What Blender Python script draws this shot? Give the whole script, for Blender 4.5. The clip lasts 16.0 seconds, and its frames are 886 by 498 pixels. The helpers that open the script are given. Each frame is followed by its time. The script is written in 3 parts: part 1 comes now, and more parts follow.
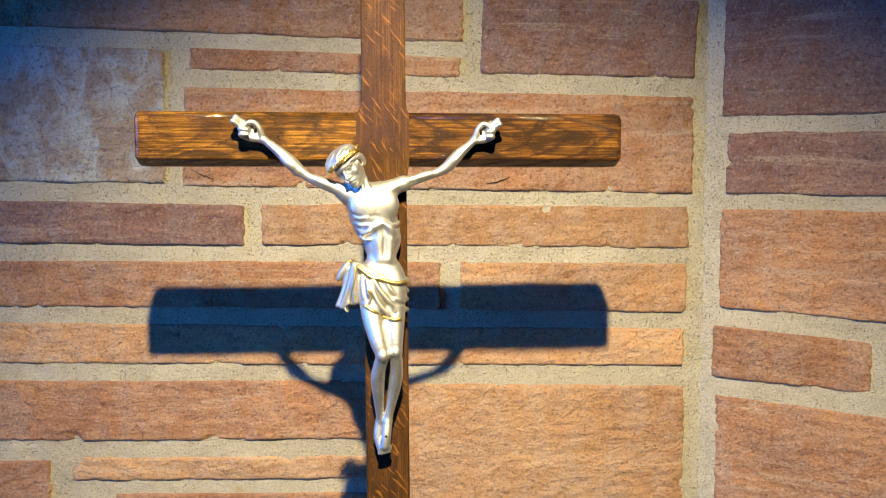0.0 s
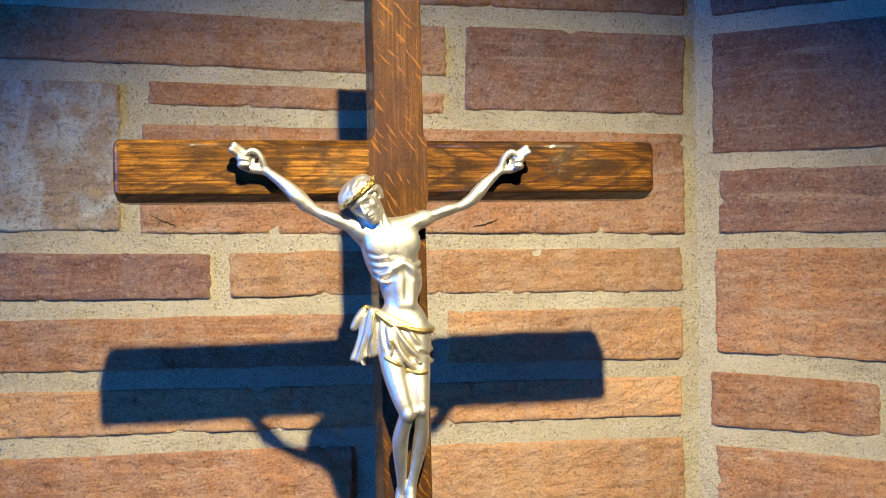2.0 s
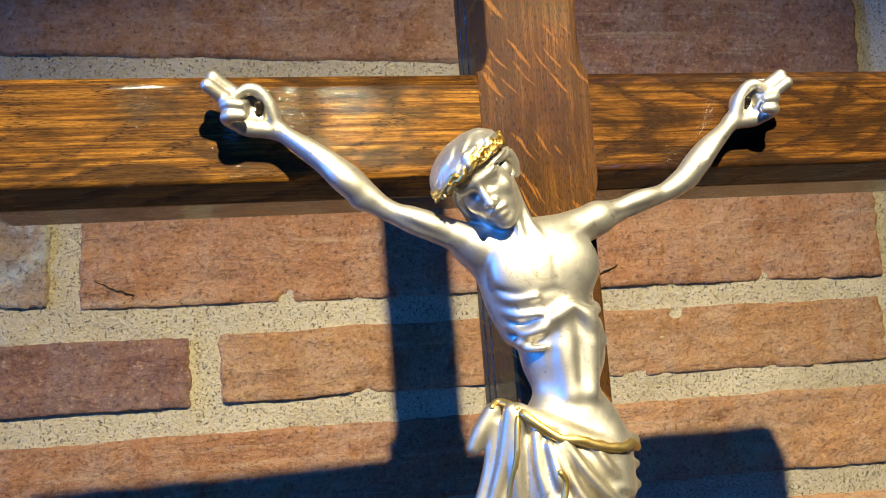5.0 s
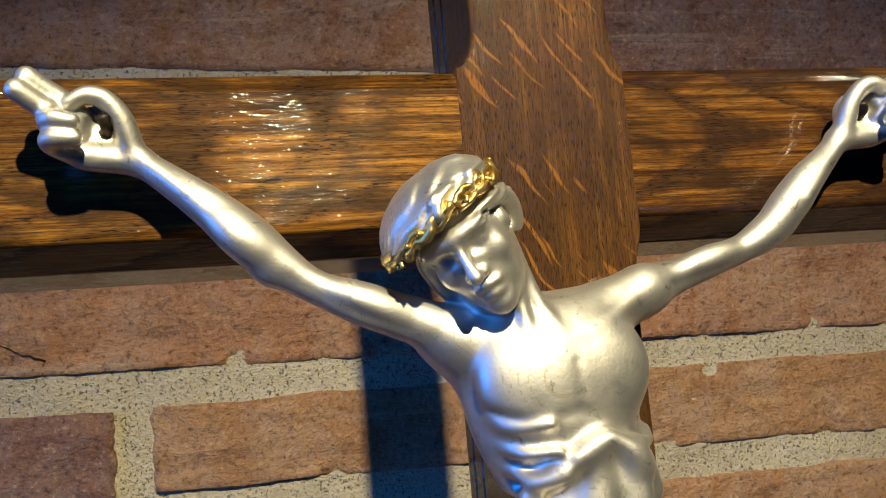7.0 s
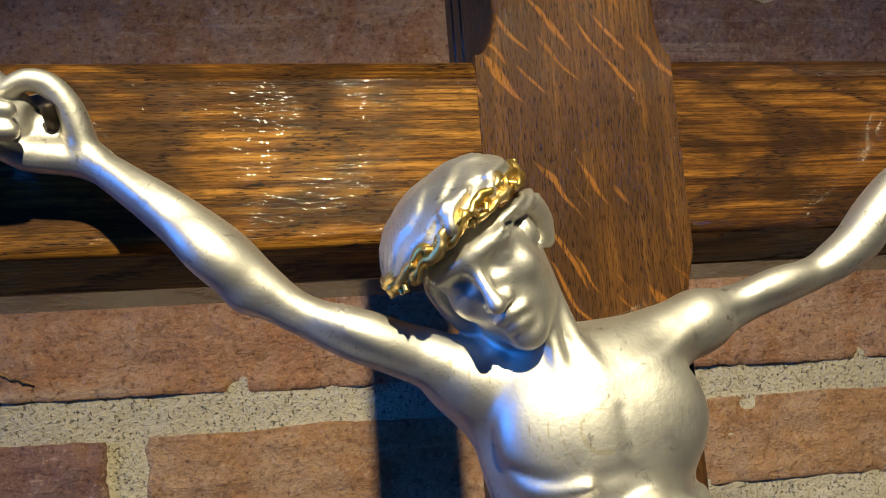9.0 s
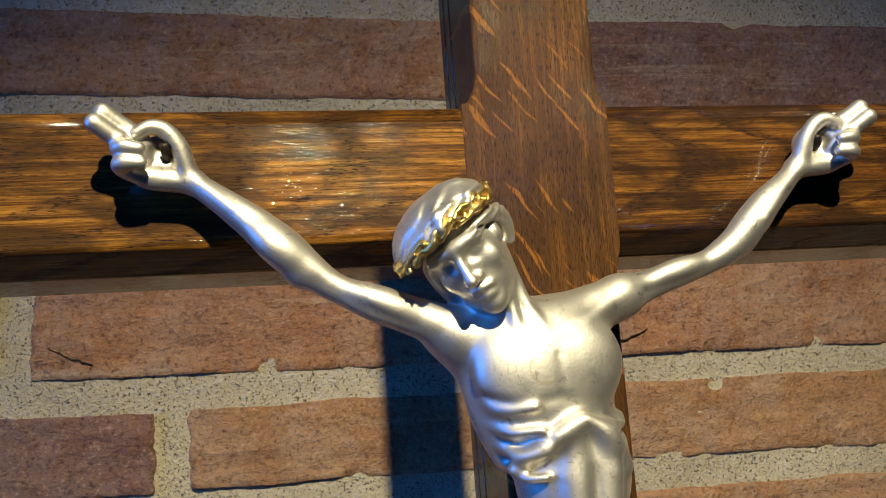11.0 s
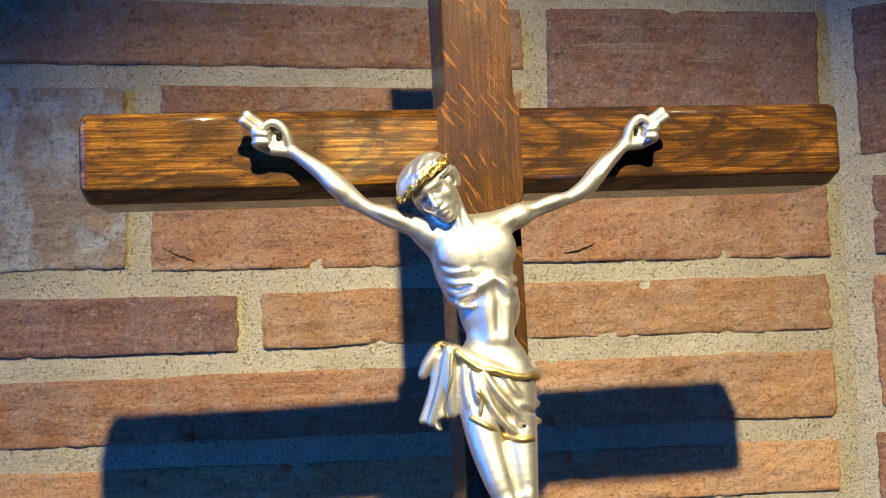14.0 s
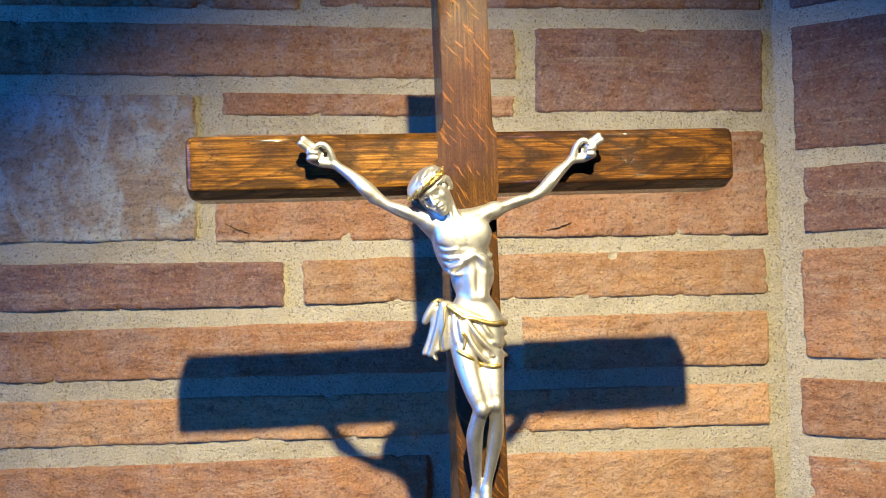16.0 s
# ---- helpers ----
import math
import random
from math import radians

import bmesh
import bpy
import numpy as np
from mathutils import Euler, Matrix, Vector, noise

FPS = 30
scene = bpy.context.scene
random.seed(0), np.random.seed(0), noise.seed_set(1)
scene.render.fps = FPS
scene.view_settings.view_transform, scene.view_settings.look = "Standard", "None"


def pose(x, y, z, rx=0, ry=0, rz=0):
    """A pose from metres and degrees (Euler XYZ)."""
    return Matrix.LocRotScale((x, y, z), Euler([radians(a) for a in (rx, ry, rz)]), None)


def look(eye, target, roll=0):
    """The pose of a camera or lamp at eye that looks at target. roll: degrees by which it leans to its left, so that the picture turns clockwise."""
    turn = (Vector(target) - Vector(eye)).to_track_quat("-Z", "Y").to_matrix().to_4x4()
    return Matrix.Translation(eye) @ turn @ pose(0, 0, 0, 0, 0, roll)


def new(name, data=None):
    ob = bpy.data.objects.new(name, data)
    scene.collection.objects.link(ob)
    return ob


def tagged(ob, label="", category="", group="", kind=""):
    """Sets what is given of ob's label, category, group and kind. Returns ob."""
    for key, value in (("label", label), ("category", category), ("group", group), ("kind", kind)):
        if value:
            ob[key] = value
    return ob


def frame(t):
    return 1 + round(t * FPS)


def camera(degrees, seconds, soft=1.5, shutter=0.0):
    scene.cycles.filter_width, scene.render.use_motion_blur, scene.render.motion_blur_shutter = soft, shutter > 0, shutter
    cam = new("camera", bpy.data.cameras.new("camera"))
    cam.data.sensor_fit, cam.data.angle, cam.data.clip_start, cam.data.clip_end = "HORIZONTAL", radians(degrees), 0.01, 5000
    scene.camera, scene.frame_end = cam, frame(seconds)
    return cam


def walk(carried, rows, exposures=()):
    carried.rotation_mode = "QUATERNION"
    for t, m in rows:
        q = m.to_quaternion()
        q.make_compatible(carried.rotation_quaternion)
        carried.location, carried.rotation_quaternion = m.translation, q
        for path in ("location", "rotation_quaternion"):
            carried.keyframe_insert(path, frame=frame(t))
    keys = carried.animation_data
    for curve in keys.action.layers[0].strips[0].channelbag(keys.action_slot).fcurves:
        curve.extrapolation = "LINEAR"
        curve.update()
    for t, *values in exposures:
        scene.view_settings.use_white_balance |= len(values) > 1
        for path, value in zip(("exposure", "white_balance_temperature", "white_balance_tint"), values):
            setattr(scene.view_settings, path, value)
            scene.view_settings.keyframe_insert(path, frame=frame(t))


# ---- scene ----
cam = camera(53.0, 16.0, soft=1.1)
PATH = [
    (0, (-0.013, -0.549, 1.573), (0.165, 1.438, 1.424), -0.0),
    (0.5, (-0.023, -0.538, 1.57), (0.157, 1.448, 1.416), 0.3),
    (1, (-0.044, -0.526, 1.569), (0.219, 1.45, 1.411), 0.1),
    (1.5, (-0.064, -0.508, 1.563), (0.254, 1.463, 1.443), -0.7),
    (2, (-0.072, -0.482, 1.56), (0.315, 1.48, 1.543), -1.0),
    (2.5, (-0.085, -0.456, 1.558), (0.325, 1.501, 1.563), -1.2),
    (3, (-0.095, -0.414, 1.551), (0.338, 1.538, 1.576), -1.9),
    (3.5, (-0.092, -0.359, 1.54), (0.377, 1.584, 1.6), -2.4),
    (4, (-0.089, -0.308, 1.537), (0.364, 1.638, 1.621), -2.8),
    (4.2, (-0.088, -0.291, 1.537), (0.339, 1.66, 1.654), -2.9),
    (6.5, (-0.056, -0.164, 1.561), (0.334, 1.782, 1.806), -4.5),
    (7, (-0.054, -0.153, 1.563), (0.348, 1.79, 1.813), -4.6),
    (7.5, (-0.051, -0.143, 1.563), (0.351, 1.797, 1.84), -4.3),
    (8, (-0.049, -0.132, 1.565), (0.318, 1.812, 1.855), -3.9),
    (8.5, (-0.048, -0.128, 1.567), (0.311, 1.817, 1.863), -3.8),
    (9, (-0.048, -0.128, 1.566), (0.312, 1.816, 1.867), -4.0),
    (9.2, (-0.048, -0.128, 1.566), (0.311, 1.816, 1.868), -3.9),
    (11.3, (-0.056, -0.187, 1.555), (0.278, 1.761, 1.86), -3.7),
    (11.5, (-0.057, -0.191, 1.554), (0.273, 1.76, 1.849), -3.6),
    (12, (-0.059, -0.206, 1.552), (0.271, 1.749, 1.815), -3.4),
    (12.5, (-0.058, -0.232, 1.549), (0.256, 1.729, 1.785), -3.1),
    (13, (-0.06, -0.264, 1.548), (0.244, 1.701, 1.766), -3.0),
    (13.5, (-0.061, -0.297, 1.544), (0.226, 1.673, 1.734), -2.8),
    (14, (-0.063, -0.334, 1.538), (0.208, 1.643, 1.676), -2.6),
    (14.5, (-0.069, -0.37, 1.538), (0.189, 1.611, 1.636), -2.3),
    (15, (-0.075, -0.402, 1.537), (0.172, 1.581, 1.63), -2.0),
    (15.5, (-0.072, -0.435, 1.537), (0.162, 1.55, 1.599), -1.8),
    (16, (-0.069, -0.473, 1.54), (0.153, 1.514, 1.594), -2.0),
]
EXPOSURES = [(0, -0.15, 6450, 10), (4.2, -0.22, 6520, 10), (6.3, -1.03, 6400, 10), (9.2, -1.17, 6200, 10), (11.3, -1.18, 6280, 10), (12.5, -1.0, 6350, 10), (14.5, -0.28, 6430, 10), (16, -0.14, 6380, 10)]
walk(cam, [(t, look(eye, target, roll)) for t, eye, target, roll in PATH], EXPOSURES)

# ---- world and lights ----
world = bpy.data.worlds.new("world")
scene.world = world
world.use_nodes = True
world.node_tree.nodes["Background"].inputs[0].default_value = (0.25, 0.45, 1.0, 1)
world.node_tree.nodes["Background"].inputs[1].default_value = 0.3

LAMP = (-0.012, -0.625, 2.027)
spot = bpy.data.lights.new("spotlight", "SPOT")
spot.energy, spot.color = 124.0, (1.0, 0.88, 0.56)
spot.spot_size, spot.spot_blend, spot.shadow_soft_size = radians(67), 1.0, 0.0085
new("spotlight", spot).matrix_world = look(LAMP, (0.08, 0.238, 1.14))

day = bpy.data.lights.new("window_daylight", "AREA")
day.shape, day.size, day.size_y = "RECTANGLE", 1.5, 1.5
day.energy, day.color = 84.0, (0.015, 0.23, 1.0)
new("window_daylight", day).matrix_world = look((-2.47, -0.8, 1.85), (0, 0.1, 1.6))


# ---- materials ----
class Mat:
    """A small node-tree builder."""

    def __init__(self, name):
        self.m = bpy.data.materials.new(name)
        self.m.use_nodes = True
        self.t = self.m.node_tree
        self.b = self.t.nodes["Principled BSDF"]

    def n(self, kind, **kw):
        node = self.t.nodes.new(kind)
        for k, v in kw.items():
            if k in node.inputs:
                self.put(node.inputs[k], v)
            else:
                setattr(node, k, v)
        return node

    def put(self, socket, v):
        if isinstance(v, bpy.types.NodeSocket):
            self.t.links.new(v, socket)
        else:
            socket.default_value = v

    def coords(self, scale=(1, 1, 1), rot=(0, 0, 0), kind="Object"):
        mp = self.n("ShaderNodeMapping")
        self.put(mp.inputs[0], self.n("ShaderNodeTexCoord").outputs[kind])
        mp.inputs["Rotation"].default_value = [radians(a) for a in rot]
        sc = self.n("ShaderNodeMapping")
        self.put(sc.inputs[0], mp.outputs[0])
        sc.inputs["Scale"].default_value = scale
        return sc.outputs[0]

    def shift(self, vec):
        """Offsets a coordinate by the object's random number, so that repeats differ."""
        r = self.n("ShaderNodeObjectInfo").outputs["Random"]
        mul = self.n("ShaderNodeMath", operation="MULTIPLY")
        self.put(mul.inputs[0], r)
        mul.inputs[1].default_value = 37.0
        add = self.n("ShaderNodeVectorMath", operation="ADD")
        self.put(add.inputs[0], vec)
        self.put(add.inputs[1], mul.outputs[0])
        return add.outputs[0]

    def noise(self, vec, scale, detail=4, rough=0.55, dist=0.0):
        nd = self.n("ShaderNodeTexNoise", Scale=scale, Detail=detail, Roughness=rough, Distortion=dist)
        self.put(nd.inputs["Vector"], vec)
        return nd.outputs["Fac"]

    def ramp(self, fac, stops):
        r = self.n("ShaderNodeValToRGB")
        self.put(r.inputs[0], fac)
        e = r.color_ramp.elements
        while len(e) < len(stops):
            e.new(0.5)
        for el, (p, c) in zip(e, stops):
            el.position = p
            el.color = (c, c, c, 1) if isinstance(c, (int, float)) else (*c, 1)
        return r.outputs[0]

    def mix(self, fac, a, b, blend="MIX"):
        mx = self.n("ShaderNodeMix", data_type="RGBA", blend_type=blend)
        for s, v in zip((mx.inputs[0], mx.inputs[6], mx.inputs[7]), (fac, a, b)):
            self.put(s, (*v, 1) if isinstance(v, tuple) and len(v) == 3 else v)
        return mx.outputs[2]

    def math(self, op, a, b=0.0, c=0.0):
        nd = self.n("ShaderNodeMath", operation=op)
        for socket, v in zip(nd.inputs, (a, b, c)):
            self.put(socket, v)
        return nd.outputs[0]

    def bump(self, height, strength, distance, normal=None):
        bp = self.n("ShaderNodeBump", Strength=strength, Distance=distance)
        self.put(bp.inputs["Height"], height)
        if normal is not None:
            self.put(bp.inputs["Normal"], normal)
        return bp.outputs[0]

    def done(self, color=None, rough=None, metal=None, normal=None, **kw):
        for key, v in (("Base Color", color), ("Roughness", rough), ("Metallic", metal), ("Normal", normal)):
            if v is not None:
                self.put(self.b.inputs[key], (*v, 1) if isinstance(v, tuple) and len(v) == 3 else v)
        for k, v in kw.items():
            self.b.inputs[k.replace("_", " ")].default_value = v
        return self.m


def sandstone(name, dark, mid, light, weather, amount):
    """Red sandstone with bedding streaks, blotches, pale lime smears and a gritty face."""
    a = Mat(name)
    base = a.shift(a.coords())
    flat = a.shift(a.coords((1, 1, 9)))
    blotch = a.noise(base, 9, 5, 0.6, 0.4)
    streak = a.noise(flat, 9, 5, 0.6, 0.5)
    grit = a.noise(base, 420, 3, 0.7)
    col = a.ramp(blotch, [(0.28, dark), (0.5, mid), (0.72, light)])
    col = a.mix(0.5, col, a.ramp(streak, [(0.3, dark), (0.52, mid), (0.75, light)]))
    tint = a.n("ShaderNodeHueSaturation")
    rnd = a.n("ShaderNodeObjectInfo").outputs["Random"]
    a.put(tint.inputs["Value"], a.math("MULTIPLY_ADD", rnd, 0.3, 0.85))
    a.put(tint.inputs["Color"], col)
    col = tint.outputs[0]
    fine = a.noise(a.shift(a.coords((1, 1, 1.5))), 110, 7, 0.72, 0.3)
    smear = a.ramp(a.noise(a.shift(a.coords((1, 1, 12))), 6, 8, 0.7, 1.0), [(0.56, 0.0), (0.66, 1.0)])
    col = a.mix(a.math("MULTIPLY", smear, 0.45), col, (0.60, 0.45, 0.30))
    wx = a.ramp(a.noise(a.shift(a.coords((1, 1, 0.55))), 38, 7, 0.65, 1.0), [(0.42, 0.0), (0.58, 1.0)])
    col = a.mix(a.math("MULTIPLY", wx, amount), col, weather)
    col = a.mix(a.ramp(fine, [(0.30, 0.5), (0.45, 0.0)]), col, tuple(c * 0.42 for c in dark))
    col = a.mix(a.ramp(grit, [(0.56, 0.0), (0.72, 0.5)]), col, (0.66, 0.47, 0.32))
    col = a.mix(a.ramp(grit, [(0.30, 0.8), (0.46, 0.0)]), col, tuple(c * 0.5 for c in dark))
    # slanting strokes of the chisel
    tool = a.noise(a.shift(a.coords((520, 60, 95), (0, -32, 0))), 1.0, 3, 0.6, 0.4)
    col = a.mix(a.ramp(tool, [(0.28, 0.25), (0.42, 0.0)]), col, tuple(c * 0.6 for c in dark))
    col = a.mix(a.ramp(tool, [(0.60, 0.0), (0.76, 0.3)]), col, tuple(min(0.75, c * 1.25) for c in light))
    nrm = a.bump(grit, 0.9, 0.0012)
    nrm = a.bump(tool, 0.6, 0.0012, nrm)
    nrm = a.bump(fine, 1.0, 0.0042, nrm)
    nrm = a.bump(a.noise(a.shift(a.coords((1, 1, 3))), 34, 5, 0.6), 0.6, 0.0014, nrm)
    return a.done(col, a.ramp(fine, [(0.3, 0.95), (0.8, 0.7)]), 0.0, nrm)


M_STONE = sandstone("red_sandstone", (0.23, 0.094, 0.047), (0.43, 0.195, 0.087), (0.60, 0.325, 0.160), (0.48, 0.36, 0.28), 0.32)
M_DARK = sandstone("dusky_sandstone", (0.14, 0.066, 0.048), (0.25, 0.118, 0.080), (0.37, 0.20, 0.13), (0.30, 0.25, 0.24), 0.30)
M_TAN = sandstone("tan_sandstone", (0.31, 0.145, 0.066), (0.53, 0.272, 0.120), (0.69, 0.415, 0.205), (0.54, 0.41, 0.30), 0.32)
M_GREY = sandstone("weathered_sandstone", (0.22, 0.145, 0.10), (0.38, 0.28, 0.20), (0.50, 0.31, 0.17), (0.50, 0.51, 0.47), 0.9)


def mortar():
    a = Mat("mortar")
    c = a.coords()
    big = a.noise(c, 14, 5, 0.6)
    grit = a.noise(c, 520, 3, 0.8)
    vor = a.n("ShaderNodeTexVoronoi", Scale=260.0, Randomness=1.0)
    a.put(vor.inputs["Vector"], c)
    pits = a.ramp(a.noise(c, 800, 3, 0.65), [(0.33, 1.0), (0.42, 0.0)])
    col = a.ramp(big, [(0.3, (0.40, 0.33, 0.22)), (0.7, (0.58, 0.50, 0.355))])
    col = a.mix(a.ramp(grit, [(0.45, 0.0), (0.75, 0.6)]), col, (0.70, 0.64, 0.51))
    col = a.mix(a.math("MULTIPLY", pits, 0.9), col, (0.12, 0.10, 0.08))
    rust = a.ramp(a.noise(c, 22, 4, 0.6, 1.0), [(0.62, 0.0), (0.74, 0.5)])
    col = a.mix(rust, col, (0.40, 0.24, 0.10))
    nrm = a.bump(grit, 1.0, 0.0022)
    nrm = a.bump(a.math("SUBTRACT", 1.0, pits), 0.8, 0.0015, nrm)
    return a.done(col, 0.95, 0.0, nrm)


M_MORTAR = mortar()


def oak(name, along, rays, deep=0.0, apex=(0.0, 1.607)):
    """Dark-stained varnished oak; along is the grain's axis, rays adds slanting pale flecks, deep makes the tones
    darker and redder, apex the tip of the flat-sawn figure.
    """
    a = Mat(name)
    obj = a.coords()
    scale = lambda l, c: a.coords(tuple(l if ax == along else c for ax in "xyz"))
    streak = a.noise(scale(1.6, 60.0), 9, 7, 0.70, 0.8)
    fibre = a.noise(scale(24.0, 1700.0), 1.0, 5, 0.70, 0.8)
    pores = a.noise(scale(520.0, 4200.0), 1.0, 2, 0.5)
    cloud = a.noise(scale(26.0, 80.0), 1.0, 4, 0.6, 1.4)
    # growth rings cut at a slant: nested arcs along the beam, crowded with open pores
    sep = a.n("ShaderNodeSeparateXYZ")
    a.put(sep.inputs[0], obj)
    dz = a.math("SUBTRACT", sep.outputs[2], apex[1])
    arc = a.math("MULTIPLY", a.math("MULTIPLY", dz, dz), 150.0)
    wander = a.math("MULTIPLY", a.noise(scale(14.0, 45.0), 1.0, 4, 0.6, 0.5), 0.055)
    ring = a.math("ADD", a.math("ADD", a.math("SUBTRACT", sep.outputs[0], apex[0]), arc), wander)
    band = a.math("FRACT", a.math("DIVIDE", ring, 0.026))
    band = a.ramp(band, [(0.0, 0.0), (0.08, 1.0), (0.22, 0.8), (0.38, 0.0)])
    if rays:
        band = a.ramp(a.noise(scale(18.0, 120.0), 1.0, 3, 0.6), [(0.4, 0.35), (0.65, 0.8)])
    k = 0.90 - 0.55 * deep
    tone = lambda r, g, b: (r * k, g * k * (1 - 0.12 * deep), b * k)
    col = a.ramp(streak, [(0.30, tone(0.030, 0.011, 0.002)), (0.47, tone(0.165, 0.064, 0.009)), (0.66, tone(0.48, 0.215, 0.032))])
    col = a.mix(a.ramp(fibre, [(0.36, 0.9), (0.52, 0.0)]), col, tone(0.035, 0.012, 0.003))
    col = a.mix(a.ramp(fibre, [(0.58, 0.0), (0.72, 0.5)]), col, tone(0.50, 0.235, 0.042))
    col = a.mix(a.ramp(cloud, [(0.43, 0.0), (0.60, 0.85)]), col, tone(0.036, 0.017, 0.006))
    col = a.mix(a.math("MULTIPLY", band, 0.4 + 0.6 * deep), col, tone(0.045, 0.019, 0.007))
    if rays:
        sway = a.n("ShaderNodeVectorMath", operation="MULTIPLY_ADD")
        a.put(sway.inputs[0], a.n("ShaderNodeTexNoise", Scale=70.0, Detail=2.0, Vector=obj).outputs["Color"])
        sway.inputs[1].default_value = (0.006, 0.006, 0.006)
        a.put(sway.inputs[2], obj)
        mp = a.n("ShaderNodeMapping")
        a.put(mp.inputs[0], sway.outputs[0])
        mp.inputs["Rotation"].default_value = (0, radians(38), 0)
        sc = a.n("ShaderNodeMapping")
        a.put(sc.inputs[0], mp.outputs[0])
        sc.inputs["Scale"].default_value = (620, 30, 62)
        ray = a.ramp(a.noise(sc.outputs[0], 1.0, 1, 0.4), [(0.625, 0.0), (0.685, 0.75)])
        grey = a.ramp(a.noise(obj, 45, 4, 0.6), [(0.3, 0.35), (0.7, 0.85)])
        base = a.mix(grey, col, (0.058, 0.025, 0.008))
        col = a.mix(ray, base, (0.24, 0.092, 0.014))
    hole = a.ramp(pores, [(0.37, 1.0), (0.45, 0.0)])
    col = a.mix(a.math("MULTIPLY", hole, a.math("MULTIPLY_ADD", band, 0.6, 0.4)), col, (0.010, 0.005, 0.003))
    nrm = a.bump(a.math("ADD", a.math("MULTIPLY", fibre, 0.5), a.math("SUBTRACT", 1.0, hole)), 0.5, 0.00012)
    bead = a.ramp(a.noise(scale(420.0, 2300.0), 1.0, 2, 0.5), [(0.47, 0.0), (0.62, 1.0)])
    glint = a.bump(a.math("MULTIPLY", bead, a.math("MULTIPLY_ADD", band, 0.9, 0.12)), 1.0, 0.00021)
    m = a.done(col, 0.55, 0.0, nrm, Coat_Weight=0.62, Coat_Roughness=0.06, Specular_IOR_Level=0.08)
    a.put(a.b.inputs["Coat Normal"], glint)
    return m


M_OAK_X = oak("stained_oak_beam", "x", False, 0.0, (-0.034, 1.606))
M_OAK_DEEP = oak("darker_oak_beam", "x", False, 0.55, (0.033, 1.602))
M_OAK_Z = oak("stained_oak_post", "z", True, 0.3)


def metal(name, colour, dull, rough, shine=0.92):
    a = Mat(name)
    c = a.coords()
    cloud = a.noise(c, 180, 4, 0.6)
    speck = a.noise(c, 1500, 2, 0.6)
    col = a.mix(a.ramp(cloud, [(0.40, 0.0), (0.70, 0.6)]), colour, dull)
    stain = a.ramp(a.noise(c, 420, 5, 0.7, 0.8), [(0.60, 0.0), (0.72, 0.7)])
    col = a.mix(stain, col, tuple(v * 0.35 for v in dull))
    rg = a.ramp(cloud, [(0.3, rough - 0.06), (0.7, rough + 0.1)])
    worn = a.noise(c, 75, 5, 0.6, 0.6)
    return a.done(col, rg, shine, a.bump(speck, 0.12, 0.0002, a.bump(cloud, 0.10, 0.0006, a.bump(worn, 0.10, 0.0012))))


M_SILVER = metal("brushed_silver", (0.74, 0.71, 0.65), (0.42, 0.39, 0.34), 0.48, 0.96)
M_CLOTH = metal("tarnished_silver", (0.60, 0.55, 0.45), (0.30, 0.26, 0.19), 0.50, 0.94)
M_GOLD = metal("worn_gilding", (0.66, 0.45, 0.12), (0.52, 0.46, 0.33), 0.38)
M_NAIL = metal("dark_iron", (0.05, 0.04, 0.035), (0.09, 0.07, 0.05), 0.5)


def plaster(name, colour):
    a = Mat(name)
    c = a.coords()
    tone = a.noise(c, 3, 6, 0.6)
    dark = tuple(v * 0.8 for v in colour)
    return a.done(a.ramp(tone, [(0.3, dark), (0.7, colour)]), 0.9, 0.0, a.bump(a.noise(c, 90, 4, 0.6), 0.3, 0.002))


M_PLASTER = plaster("dim_plaster", (0.07, 0.07, 0.08))
M_FLOOR = plaster("stone_floor", (0.05, 0.05, 0.055))


# ---- builders ----
def mesh_object(name, verts, faces, mats, parent=None, smooth=True):
    me = bpy.data.meshes.new(name)
    me.from_pydata(verts, [], faces)
    for m in mats if isinstance(mats, (list, tuple)) else [mats]:
        me.materials.append(m)
    me.update()
    if smooth:
        me.polygons.foreach_set("use_smooth", [True] * len(me.polygons))
    ob = new(name, me)
    ob.parent = parent
    return ob


def part(name, bm, material, parent, label=""):
    bmesh.ops.recalc_face_normals(bm, faces=bm.faces)
    me = bpy.data.meshes.new(name)
    bm.to_mesh(me)
    bm.free()
    me.materials.append(material)
    ob = new(name, me)
    ob.parent = parent
    return tagged(ob, label)


def box(x0, y0, z0, x1, y1, z1):
    bm = bmesh.new()
    bmesh.ops.create_cube(bm, size=1, matrix=Matrix.LocRotScale(((x0 + x1) / 2, (y0 + y1) / 2, (z0 + z1) / 2), None, (x1 - x0, y1 - y0, z1 - z0)))
    return bm


# ---- room ----
WALL_Y, CORNER_X, TURN_ANGLE = 0.238, 0.297, 35.0
wall_north = tagged(part("wall_north", box(-2.5, 0.262, 0, 0.33, 0.5, 3.0), M_PLASTER, None), "coursed red sandstone wall with sandy mortar joints", "wall", kind="structure")
ca, sa = math.cos(radians(TURN_ANGLE)), math.sin(radians(TURN_ANGLE))
TURNED = Matrix.Translation((CORNER_X, WALL_Y, 0)) @ pose(0, 0, 0, 0, 0, -TURN_ANGLE)
bm = box(0.0, 0.024, 0, 2.6, 0.26, 3.0)
wall_turned = part("wall_east", bm, M_PLASTER, None)
wall_turned.matrix_world = TURNED
tagged(wall_turned, "sandstone wall turning inward from a mortared corner", "wall", kind="structure")
EX, EY = CORNER_X + 2.6 * ca, WALL_Y - 2.6 * sa
